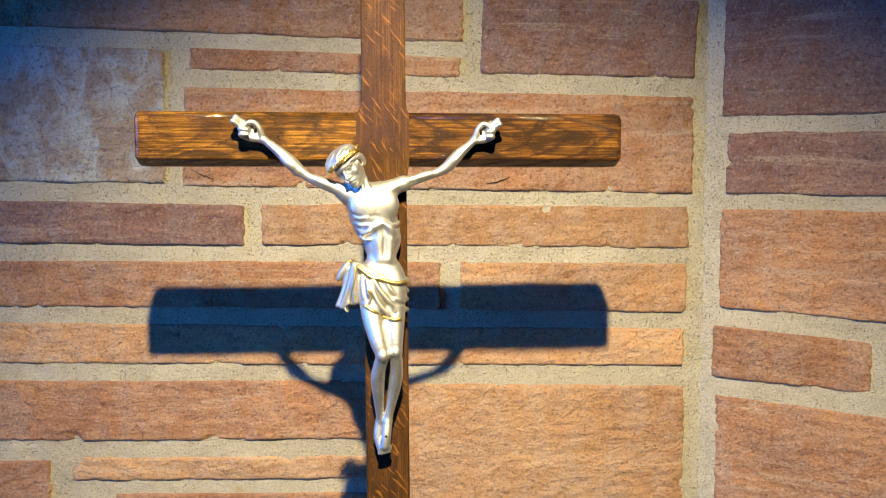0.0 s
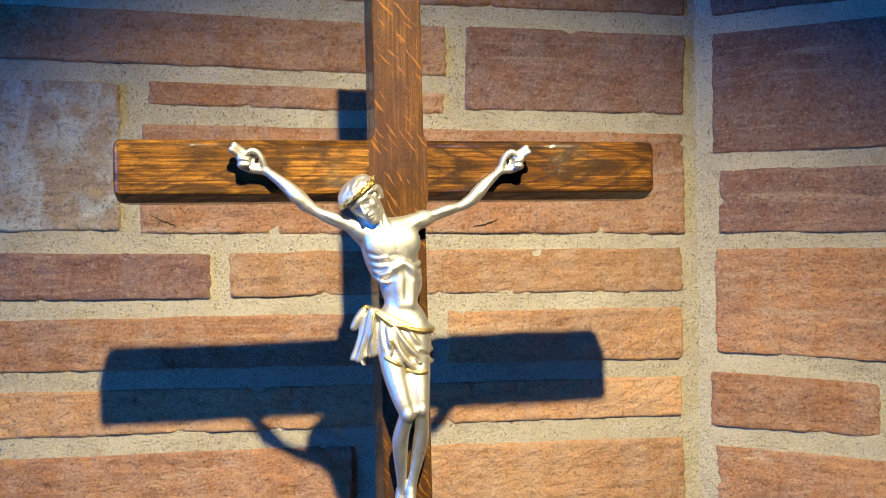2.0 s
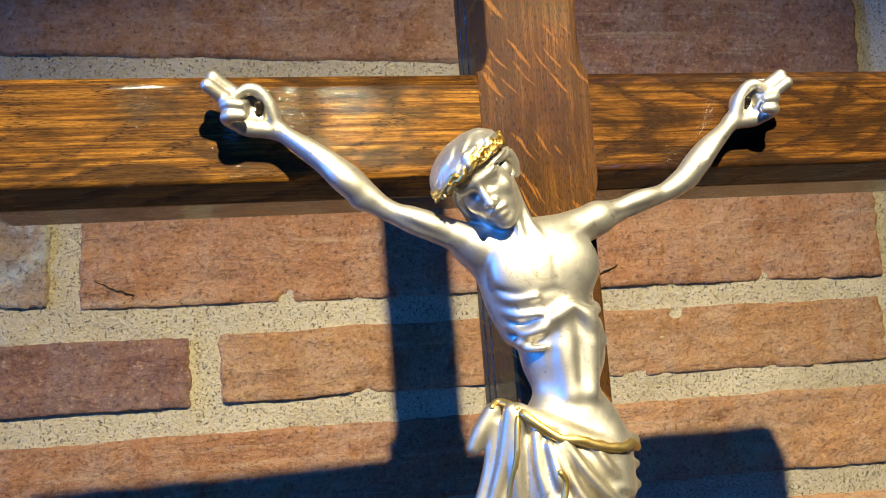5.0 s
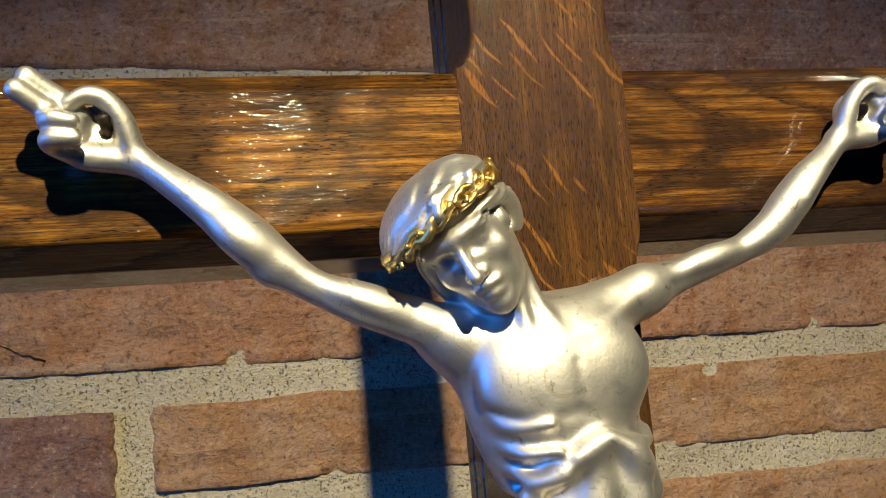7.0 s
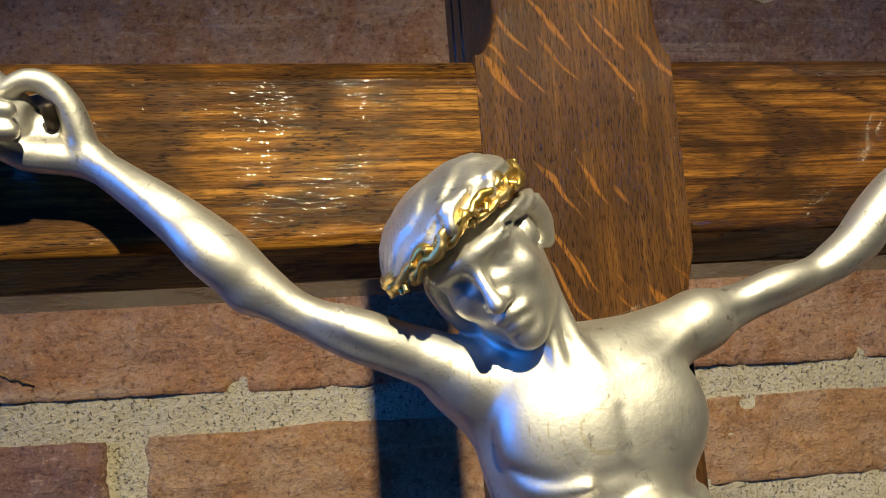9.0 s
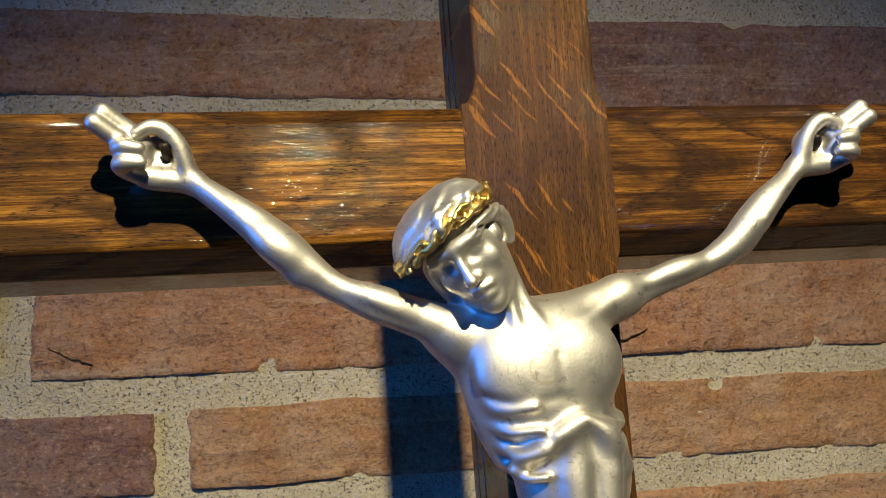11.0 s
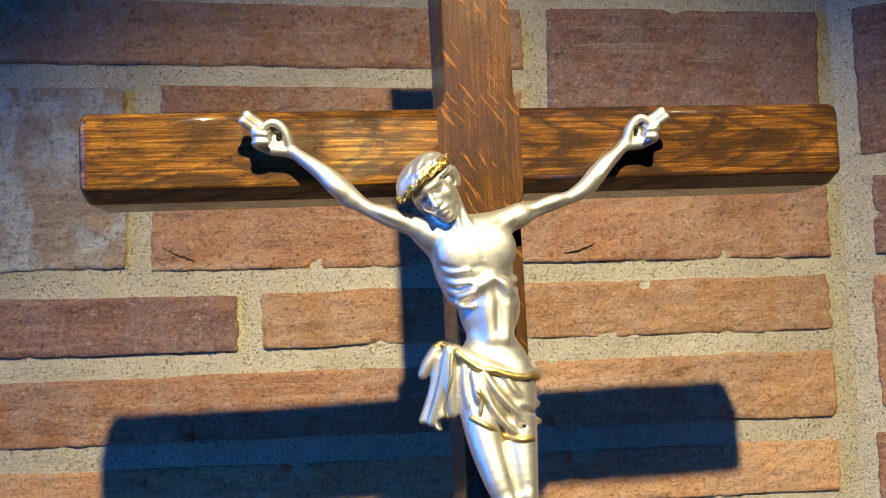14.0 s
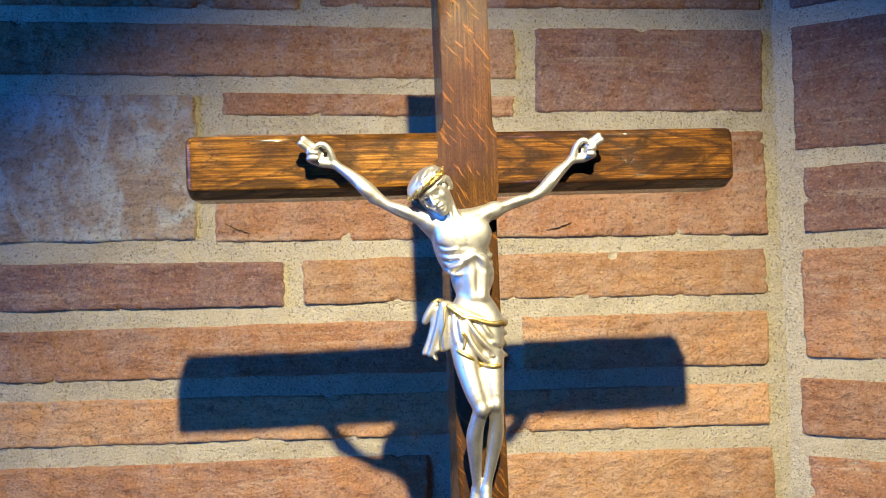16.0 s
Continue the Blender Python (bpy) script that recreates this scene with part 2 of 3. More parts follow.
for nm, dims in (("wall_far_east", (EX - 0.03, -3.6, 0, EX + 0.2, EY + 0.12, 3.0)), ("wall_south", (-2.7, -3.8, 0, EX + 0.2, -3.6, 3.0))):
    tagged(part(nm, box(*dims), M_PLASTER, None), "plain dim plastered wall of the room", "wall", kind="structure")
# west wall with its window opening
WY0, WY1, WZ0, WZ1 = -1.6, 0.0, 1.05, 2.65
for dims in ((-2.7, -3.6, 0, -2.5, WY0, 3.0), (-2.7, WY1, 0, -2.5, 0.5, 3.0), (-2.7, WY0, 0, -2.5, WY1, WZ0), (-2.7, WY0, WZ1, -2.5, WY1, 3.0)):
    tagged(part("wall_west", box(*dims), M_PLASTER, None), "plain dim plastered wall round a window opening", "wall", kind="structure")
tagged(part("floor", box(-2.7, -3.8, -0.1, EX + 0.2, 0.5, 0), M_FLOOR, None), "dark stone floor of the room", "floor", kind="structure")
tagged(part("ceiling", box(-2.7, -3.8, 3.0, EX + 0.2, 0.5, 3.1), M_PLASTER, None), "plain dim plastered ceiling of the room", "ceiling", kind="structure")
tagged(part("wall_ledge", box(-0.9, -0.12, 0, 0.25, 0.262, 1.02), M_FLOOR, None), "plain stone ledge at the foot of the wall", "ledge", kind="structure")


# ---- stone wall ----
def fbm(x, y, z, octaves=4, gain=0.5):
    v, a = 0.0, 1.0
    for _ in range(octaves):
        v += a * noise.noise((x, y, z))
        x, y, z, a = x * 2.03, y * 2.03, z * 2.03, a * gain
    return v


def stone(corners, material, parent, seed, proud=0.0019, step=0.0021, rough=1.0):
    """A dressed block: corners are (s, z) top left, top right, bottom right, bottom left; its rough face stands proud of the mortar."""
    (tl, tr, br, bl) = [Vector(c) for c in corners]
    w, h = (tr - tl).length, (tl - bl).length
    nx, nz = max(8, int(w / step)), max(6, int(h / step))
    verts, faces = [], []
    for j in range(nz + 1):
        for i in range(nx + 1):
            u, v = i / nx, j / nz
            p = (bl * (1 - u) + br * u) * (1 - v) + (tl * (1 - u) + tr * u) * v
            s, z = p
            dx, dz = min(u, 1 - u) * w, min(v, 1 - v) * h
            d = min(dx, dz)
            # uneven outline: the rim wanders and is chipped here and there
            fall = max(0.0, 1 - d / 0.0034)
            s += 0.0022 * fbm(z * 150 + seed, seed, 1.7, 4) * max(0.0, 1 - dx / 0.006)
            z += (0.0012 * fbm(s * 26 - seed, seed, 3.1, 2) + 0.0005 * fbm(s * 170 - seed, seed, 5.1, 2)) * max(0.0, 1 - dz / 0.007)
            cut = max(0.0, 1 - math.hypot(dx, dz) / 0.005)
            s += cut * 0.0009 * (1 if u < 0.5 else -1)
            z += cut * 0.0009 * (1 if v < 0.5 else -1)
            chip = max(0.0, fbm(s * 55 + seed, z * 55, seed, 3) - 0.35) * max(0.0, 1 - d / 0.010) * 0.010
            y = -proud * (1 - fall ** 3 * 1.3) + chip
            y -= rough * (0.0016 * fbm(s * 16 + seed, z * 34, seed, 3) + 0.0011 * fbm(s * 80, z * 190 + seed, seed, 4, 0.6))
            if d <= 1e-9:
                y = 0.008
            verts.append((s, y, z))
    for j in range(nz):
        for i in range(nx):
            a = j * (nx + 1) + i
            faces.append((a, a + 1, a + nx + 2, a + nx + 1))
    return mesh_object("stone", verts, faces, material, parent)


def mortar_bed(s0, z0, s1, z1, parent, step=0.0025):
    nx, nz = int((s1 - s0) / step), int((z1 - z0) / step)
    verts, faces = [], []
    for j in range(nz + 1):
        for i in range(nx + 1):
            s, z = s0 + (s1 - s0) * i / nx, z0 + (z1 - z0) * j / nz
            y = 0.0006 + 0.0009 * fbm(s * 45, z * 60, 9.0, 4, 0.6) + 0.0007 * noise.noise((s * 260, z * 260, 2.0))
            verts.append((s, y, z))
    for j in range(nz):
        for i in range(nx):
            a = j * (nx + 1) + i
            faces.append((a, a + 1, a + nx + 2, a + nx + 1))
    ob = mesh_object("mortar", verts, faces, M_MORTAR, parent)
    return tagged(ob, "pale sandy mortar with dark grit", kind="stuff")


MAIN = [
    ("red", (-0.6200, 1.7540), (0.0772, 1.7384), (0.0768, 1.6947), (-0.6200, 1.7089)),
    ("red", (-0.1612, 1.6897), (0.0745, 1.6843), (0.0748, 1.6642), (-0.1619, 1.6687)),
    ("dark", (0.0913, 1.7399), (0.2890, 1.7372), (0.2867, 1.6656), (0.0890, 1.6677)),
    ("grey", (-0.4291, 1.6932), (-0.1793, 1.6878), (-0.1811, 1.5710), (-0.4329, 1.5749)),
    ("red", (-0.1673, 1.6563), (0.2862, 1.6520), (0.2863, 1.5617), (-0.1702, 1.5686)),
    ("dark", (-0.4634, 1.5626), (-0.1154, 1.5547), (-0.1146, 1.5166), (-0.4647, 1.5225)),
    ("tan", (-0.1033, 1.5558), (0.2830, 1.5528), (0.2847, 1.5116), (-0.1036, 1.5177)),
    ("red", (-0.4050, 1.5088), (0.0566, 1.5043), (0.0571, 1.4581), (-0.4063, 1.4677)),
    ("tan", (0.0716, 1.5038), (0.2833, 1.5006), (0.2828, 1.4525), (0.0701, 1.4576)),
    ("tan", (-0.3766, 1.4557), (0.2814, 1.4405), (0.2812, 1.4034), (-0.3778, 1.4176)),
    ("red", (-0.4885, 1.4072), (-0.0051, 1.3980), (-0.0069, 1.3418), (-0.4903, 1.3521)),
    ("tan", (0.0089, 1.3955), (0.2827, 1.3873), (0.2832, 1.2488), (0.0043, 1.2542)),
    ("red", (-0.4306, 1.3371), (-0.2842, 1.3331), (-0.2863, 1.2680), (-0.4327, 1.2729)),
    ("tan", (-0.2701, 1.3347), (-0.0073, 1.3288), (-0.0081, 1.3058), (-0.2688, 1.3115)),
    ("red", (-0.2330, 1.3013), (-0.0084, 1.2957), (-0.0096, 1.2587), (-0.2342, 1.2662)),
    ("red", (-0.6200, 1.6939), (-0.4421, 1.6937), (-0.4460, 1.5754), (-0.6200, 1.5756)),
    ("tan", (-0.6200, 1.5626), (-0.4765, 1.5626), (-0.4778, 1.5225), (-0.6200, 1.5225)),
    ("red", (-0.6200, 1.5105), (-0.4180, 1.5092), (-0.4193, 1.4681), (-0.6200, 1.4694)),
    ("dark", (-0.6200, 1.4584), (-0.3896, 1.4561), (-0.3908, 1.4180), (-0.6200, 1.4203)),
    ("red", (-0.6200, 1.4072), (-0.5015, 1.4072), (-0.5033, 1.3521), (-0.6200, 1.3521)),
    ("tan", (-0.6200, 1.3381), (-0.4436, 1.3375), (-0.4457, 1.2734), (-0.6200, 1.2739)),
    ("red", (-0.6200, 1.8432), (-0.0934, 1.8314), (-0.0960, 1.7522), (-0.6200, 1.7631)),
    ("red", (-0.0804, 1.8310), (0.2916, 1.8184), (0.2895, 1.7523), (-0.0828, 1.7548)),
    ("dark", (-0.6200, 1.9134), (-0.2415, 1.9066), (-0.2434, 1.8485), (-0.6200, 1.8553)),
    ("dark", (-0.2285, 1.9062), (0.2939, 1.8886), (0.2920, 1.8305), (-0.2304, 1.8481)),
    ("red", (-0.6200, 1.2619), (-0.2125, 1.2535), (-0.2148, 1.1833), (-0.6200, 1.1917)),
    ("tan", (-0.1995, 1.2530), (0.2828, 1.2368), (0.2805, 1.1666), (-0.2017, 1.1829)),
    ("tan", (-0.6200, 1.1797), (0.0355, 1.1628), (0.0333, 1.0967), (-0.6200, 1.1136)),
    ("red", (0.0485, 1.1624), (0.2801, 1.1546), (0.2780, 1.0884), (0.0464, 1.0962)),
]
SIDE = [
    ("dark", (0.013, 1.7370), (0.330, 1.7370), (0.330, 1.6265), (0.013, 1.6303)),
    ("dark", (0.018, 1.6190), (0.300, 1.6150), (0.300, 1.5590), (0.017, 1.5618)),
    ("red", (0.014, 1.5511), (0.360, 1.5490), (0.360, 1.4490), (0.013, 1.4587)),
    ("red", (0.008, 1.4443), (0.143, 1.4396), (0.144, 1.3933), (0.008, 1.3938)),
    ("tan", (0.157, 1.4390), (0.420, 1.4330), (0.420, 1.3900), (0.157, 1.3930)),
    ("red", (0.012, 1.3800), (0.340, 1.3730), (0.340, 1.2650), (0.014, 1.2720)),
    ("dark", (0.013, 1.8150), (0.300, 1.8150), (0.300, 1.7500), (0.013, 1.7500)),
    ("dark", (0.013, 1.8900), (0.380, 1.8900), (0.380, 1.8280), (0.013, 1.8280)),
    ("tan", (0.012, 1.2580), (0.300, 1.2520), (0.300, 1.1760), (0.012, 1.1760)),
    ("red", (0.012, 1.1630), (0.360, 1.1630), (0.360, 1.0900), (0.012, 1.0900)),
    ("red", (0.343, 1.7370), (0.620, 1.7370), (0.620, 1.6260), (0.343, 1.6260)),
    ("tan", (0.313, 1.6140), (0.620, 1.6140), (0.620, 1.5580), (0.313, 1.5580)),
    ("dark", (0.373, 1.5480), (0.620, 1.5460), (0.620, 1.4480), (0.373, 1.4490)),
    ("red", (0.433, 1.4330), (0.620, 1.4330), (0.620, 1.3880), (0.433, 1.3890)),
    ("tan", (0.353, 1.3720), (0.620, 1.3690), (0.620, 1.2640), (0.353, 1.2640)),
]
KIND = {"red": M_STONE, "dark": M_DARK, "tan": M_TAN, "grey": M_GREY}
FACE = Matrix.Translation((0, WALL_Y, 0))
bed = mortar_bed(-0.64, 1.08, CORNER_X + 0.004, 1.92, wall_north)
bed.matrix_world = FACE
for i, (kind, *quad) in enumerate(MAIN):
    stone(quad, KIND[kind], wall_north, 3.7 * i + 1.3).matrix_world = FACE
bed = mortar_bed(-0.004, 1.08, 0.64, 1.92, wall_turned)
bed.matrix_world = TURNED
for i, (kind, *quad) in enumerate(SIDE):
    stone(quad, KIND[kind], wall_turned, 2.9 * i + 71.3).matrix_world = TURNED



def crack(points, seed):
    """A dark open flaw in a stone's face: a jagged sliver that tapers at both ends."""
    rnd = random.Random(seed)
    fine = []
    for (s0, z0), (s1, z1) in zip(points, points[1:]):
        fine += [(s0 + (s1 - s0) * k / 6, z0 + (z1 - z0) * k / 6) for k in range(6)]
    fine.append(points[-1])
    bm = bmesh.new()
    rows = []
    for k, (sx, z) in enumerate(fine):
        w = 0.0001 + 0.0005 * math.sin(math.pi * k / (len(fine) - 1)) * rnd.uniform(0.5, 1.0)
        z += rnd.uniform(-0.0004, 0.0004)
        rows.append([bm.verts.new((sx, -0.0036, z + w)), bm.verts.new((sx, -0.0038, z)), bm.verts.new((sx, -0.0036, z - w)), bm.verts.new((sx, 0.0, z))])
    for a, b in zip(rows, rows[1:]):
        for i in range(4):
            bm.faces.new((a[i], a[(i + 1) % 4], b[(i + 1) % 4], b[i]))
    bm.faces.new(rows[0])
    bm.faces.new(rows[-1])
    ob = part("crack", bm, M_NAIL, wall_north, "dark open flaw in the stone")
    ob.matrix_world = FACE


crack([(-0.1606, 1.5844), (-0.1502, 1.5791), (-0.1417, 1.5762)], 1)
crack([(0.0953, 1.5721), (0.1059, 1.5738), (0.1167, 1.5781)], 2)

# ---- cross ----
BAR_B, BAR_T, BAR_L, BAR_R, DEEP = 1.5830, 1.6160, -0.1500, 0.1495, 0.036
HALF, JOINT_L, JOINT_R = 0.0135, 0.0172, 0.0153
POST_T = 1.764
cross = tagged(new("cross"), "dark-stained varnished oak cross standing clear of the wall", "cross")
cross.location = (0, 0.02, 1.02)


def under(ob, thing):
    ob.parent = thing
    ob.matrix_parent_inverse = Matrix.Translation(thing.location).inverted()
    return ob


def post():
    def side(foot):
        prof = [(HALF, POST_T)]
        for k in range(11):
            a = k / 10 * math.pi / 2
            prof.append((foot - (foot - HALF) * math.cos(a), BAR_T + 0.0080 * (1 - math.sin(a))))
        for k in range(11):
            prof.append((HALF + (foot - HALF) * (0.5 + 0.5 * math.cos(math.pi * k / 10)), BAR_B + 0.003 - 0.0013 * k))
        return prof + [(HALF, 1.02)]

    lean = lambda x, z: (x - 0.0076 * (z - 1.6), z)
    ring = [lean(x, z) for x, z in side(JOINT_R)] + [lean(-x, z) for x, z in reversed(side(JOINT_L))]
    n = len(ring)
    bm = bmesh.new()
    loops = []
    for y, off in ((DEEP, 0.0), (0.031, 0.0), (0.0302, 0.0009), (0.0294, 0.0), (0.0240, 0.0), (0.0232, 0.0009), (0.0224, 0.0), (0.0012, 0.0), (0.0005, 0.0002), (0.0001, 0.0006), (0.0, 0.0012)):
        loop = []
        for i, (x, z) in enumerate(ring):
            (xa, za), (xb, zb) = ring[i - 1], ring[(i + 1) % n]
            nrm = Vector((zb - za, xa - xb))
            nrm = nrm.normalized() if nrm.length > 1e-9 else Vector((0, 0))
            away = max(z - BAR_T, BAR_B - z)
            o = off * min(1.0, max(0.12, (away + 0.0006) / 0.004))
            loop.append(bm.verts.new((x + nrm.x * o, y, z + nrm.y * o)))
        loops.append(loop)
    bm.faces.new(loops[0])
    bm.faces.new(loops[-1])
    for a, b in zip(loops[:-1], loops[1:]):
        for i in range(n):
            bm.faces.new((a[i], a[(i + 1) % n], b[(i + 1) % n], b[i])).smooth = b in loops[-3:]
    return bm


def arm(x0, x1, outer):
    """One arm of the beam: a rounded section run along x, its outer end eased."""
    prof = []
    y1 = DEEP - 0.0003
    for cy, cz, r, a0, a1 in ((0.0023, BAR_B + 0.0055, 0.0020, 180, 238), (0.0100, BAR_B + 0.002, 0.002, 240, 270), (y1 - 0.002, BAR_B + 0.002, 0.002, 270, 360), (y1 - 0.014, BAR_T - 0.014, 0.014, 0, 90), (0.0040, BAR_T - 0.0037, 0.0037, 90, 180)):
        for k in range(6):
            a = radians(a0 + (a1 - a0) * k / 5)
            prof.append((cy + r * math.cos(a), cz + r * math.sin(a)))
    my, mz = (y1 + 0.0003) / 2, (BAR_B + BAR_T) / 2
    n = len(prof)
    sign = 1 if outer > 0 else -1
    inner = x0 if outer == x1 else x1
    bm = bmesh.new()
    loops = []
    for x, shrink in ((inner, 0), (outer - sign * 0.0038, 0), (outer - sign * 0.0019, 0.0005), (outer - sign * 0.0006, 0.0018), (outer, 0.0038)):
        loop = []
        for y, z in prof:
            dy, dz = y - my, z - mz
            loop.append(bm.verts.new((x, my + dy * (1 - shrink / my), mz + dz * (1 - shrink / (mz - BAR_B)))))
        loops.append(loop)
    bm.faces.new(loops[0])
    bm.faces.new(loops[-1])
    for a, b in zip(loops[:-1], loops[1:]):
        for i in range(n):
            bm.faces.new((a[i], a[(i + 1) % n], b[(i + 1) % n], b[i])).smooth = True
    for f in bm.faces:
        e = max(d.calc_length() for d in f.edges), min(d.calc_length() for d in f.edges)
        if e[1] > 0.004:
            f.smooth = False
    return bm


under(part("upright", post(), M_OAK_Z, None, "oak upright with slanting pale rays and eased edges"), cross)
under(part("crossbar_arm", arm(BAR_L, -JOINT_L + 0.003, BAR_L), M_OAK_X, None, "golden-brown oak arm with glinting open pores"), cross)
under(part("crossbar_arm", arm(JOINT_R - 0.003, BAR_R, BAR_R), M_OAK_DEEP, None, "darker red-brown oak arm"), cross)

# ---- figure: one sculpted mesh, in millimetres about (0, 0, 1.600) ----
H = 0.38
LO = np.array((-96.0, -40.0, -202.0))
SIZE = np.array((176.0, 46.0, 222.0))
NG = (SIZE / H).astype(int)
D = np.full(NG, 50.0, np.float32)


def region(lo, hi):
    a = np.clip(((np.array(lo) - LO) / H).astype(int), 0, NG - 1)
    b = np.clip(((np.array(hi) - LO) / H).astype(int) + 2, 1, NG)
    sl = tuple(slice(i, j) for i, j in zip(a, b))
    g = np.meshgrid(*[LO[k] + H * np.arange(a[k], b[k]) for k in range(3)], indexing="ij")
    return sl, np.stack(g, -1).astype(np.float32)


def blend(sl, d, k, cut=False):
    cur = D[sl]
    if cut:
        h = np.clip(0.5 - 0.5 * (cur + d) / k, 0, 1)
        D[sl] = cur * (1 - h) - d * h + k * h * (1 - h)
    else:
        h = np.clip(0.5 + 0.5 * (cur - d) / k, 0, 1)
        D[sl] = cur * (1 - h) + d * h - k * h * (1 - h)


def limb(points, k=1.5, cut=False):
    """A smooth tapered run of flesh or fold: points are (x, y, z, r)."""
    P = np.array(points, float)
    if len(P) > 2:
        fine = []
        for i in range(len(P) - 1):
            a, b, c, d = P[max(0, i - 1)], P[i], P[i + 1], P[min(len(P) - 1, i + 2)]
            for t in (0, 0.25, 0.5, 0.75):
                fine.append(0.5 * (2 * b + (c - a) * t + (2 * a - 5 * b + 4 * c - d) * t * t + (3 * b - a - 3 * c + d) * t ** 3))
        P = np.array(fine + [P[-1]])
    m = P[:, 3].max() + k + 1.6
    sl, g = region(P[:, :3].min(0) - m, P[:, :3].max(0) + m)
    d = np.full(g.shape[:3], 60.0, np.float32)
    for a, b in zip(P[:-1], P[1:]):
        mm = max(a[3], b[3]) + k + 2.6
        lo = [max(0, int((min(a[n], b[n]) - mm - LO[n]) / H) - sl[n].start) for n in range(3)]
        hi = [int((max(a[n], b[n]) + mm - LO[n]) / H) + 2 - sl[n].start for n in range(3)]
        sub = tuple(slice(p, max(p, q)) for p, q in zip(lo, hi))
        q = g[sub]
        ba = b[:3] - a[:3]
        h = np.clip(((q - a[:3]) @ ba) / max(1e-6, ba @ ba), 0, 1)
        e = np.linalg.norm(q - a[:3] - h[..., None] * ba, axis=-1) - (a[3] + (b[3] - a[3]) * h)
        d[sub] = np.minimum(d[sub], e)
    blend(sl, d, k, cut)


def egg(c, r, k=2.0, axes=None, cut=False, clip=None, groove=None):
    """An ellipsoid; axes: rows of a rotation; clip: (normal, offset) keeps the side that the normal points to."""
    c, r = np.array(c, float), np.array(r, float)
    m = r.max() + k + 1.6
    sl, g = region(c - m, c + m)
    q = g - c
    if axes is not None:
        q = q @ np.array(axes, float).T
    k0 = np.linalg.norm(q / r, axis=-1)
    k1 = np.maximum(1e-6, np.linalg.norm(q / (r * r), axis=-1))
    d = k0 * (k0 - 1) / k1
    if groove is not None:
        d = d + groove(q)
    if clip is not None:
        d = np.maximum(d, -(q @ np.array(clip[0], float) - clip[1]))
    blend(sl, d.astype(np.float32), k, cut)


def torso():
    egg((-4.0, -6.6, -45), (14.6, 10.6, 16.5), 2)
    egg((-3.5, -9.4, -38.5), (13.0, 7.0, 8.0), 3)
    egg((1.2, -7.4, -62), (11.4, 9.8, 14), 4)
    egg((1.5, -10, -82), (13.0, 8.5, 11), 5)
    limb([(-20, -8, -35, 5.0), (-5, -8, -34, 6.0), (7, -7, -30, 5.0), (13, -7, -27.5, 4.4)], 4)
    egg((-9.6, -12.9, -41.8), (9.0, 3.9, 8.0), 3.5)
    egg((3.4, -12.6, -40.6), (7.2, 3.9, 7.8), 3)
    limb([(-17.5, -13.4, -46.5, 0.5), (-10.5, -17.2, -48.8, 0.7), (-3.2, -18.0, -47.2, 0.6), (4.5, -17.8, -48.6, 0.9), (11.0, -13.8, -46.0, 0.6)], 1.4, True)
    # the broad back muscle from the armpit down the flank
    limb([(-23, -6.0, -34.5, 4.2), (-17.5, -5.5, -41, 3.8), (-14.5, -5.5, -50, 3.0), (-12, -6.5, -58, 2.4)], 3)
    # rib arch, ribs and the long belly muscles
    limb([(-12, -13.0, -60, 1.2), (-6, -16.8, -55.5, 1.4), (-0.5, -17.6, -51.8, 1.4), (2.0, -17.6, -51.6, 1.3), (6, -16.9, -54.6, 1.4), (10.0, -13.6, -60, 1.2)], 2.4)
    for n in range(4):
        z = -48.5 - 4.2 * n
        limb([(-17 + 1.6 * n, -9, z + 1.5, 0.8), (-13.5 + 1.2 * n, -14.2, z - 0.6, 1.0), (-8 + 1.0 * n, -17.2, z - 0.2, 0.8)], 1.2)
        limb([(-15.6 + 1.4 * n, -13.2, z - 2.6, 0.3), (-10.5 + 1.1 * n, -17.4, z - 2.5, 0.45), (-6.5 + n, -18.2, z - 2.0, 0.3)], 0.9, True)
        if n:
            limb([(11.6 - 0.2 * n, -8, z + 2.0, 0.7), (10.0 - 0.2 * n, -12.8, z + 0.2, 0.8), (7.0, -15.8, z + 0.4, 0.6)], 2.0)
    limb([(-0.6, -15.6, -54, 1.8), (-0.6, -15.0, -63, 2.2), (0.6, -15.2, -73, 2.4)], 3.2)
    limb([(5.4, -15.4, -54, 1.8), (6.0, -14.8, -63, 2.2), (5.6, -15.2, -73, 2.4)], 3.2)
    limb([(2.5, -18.8, -57, 0.3), (2.6, -17.8, -63, 0.7), (2.8, -18.0, -70, 0.5)], 1.4, True)
    limb([(-4.6, -17.8, -58, 0.3), (-5.0, -16.6, -66, 0.8), (-3.6, -17.2, -74, 0.5)], 1.6, True)
    limb([(9.0, -16.2, -58, 0.4), (9.2, -15.0, -66, 0.7), (8.0, -16.0, -74, 0.4)], 1.6, True)
    limb([(-2.2, -18.8, -49, 0.4), (-2.6, -18.6, -44, 0.5), (-3.2, -18.0, -39, 0.3)], 1.2, True)
    # the wound below the breast
    limb([(-12.6, -16.4, -55.6, 0.35), (-11.2, -17.0, -58.4, 0.6), (-10.4, -17.2, -60.0, 0.3)], 0.5, True)
    egg((2.6, -19.6, -74), (0.9, 1.3, 1.3), 0.8, cut=True)
    # collar bones and the hollow of the throat
    limb([(-17, -12, -34.5, 1.0), (-9, -14.5, -35.5, 1.1), (-4, -14.6, -36, 1.2), (4, -13, -32.5, 1.1), (11, -10, -28, 1.2)], 1.8)


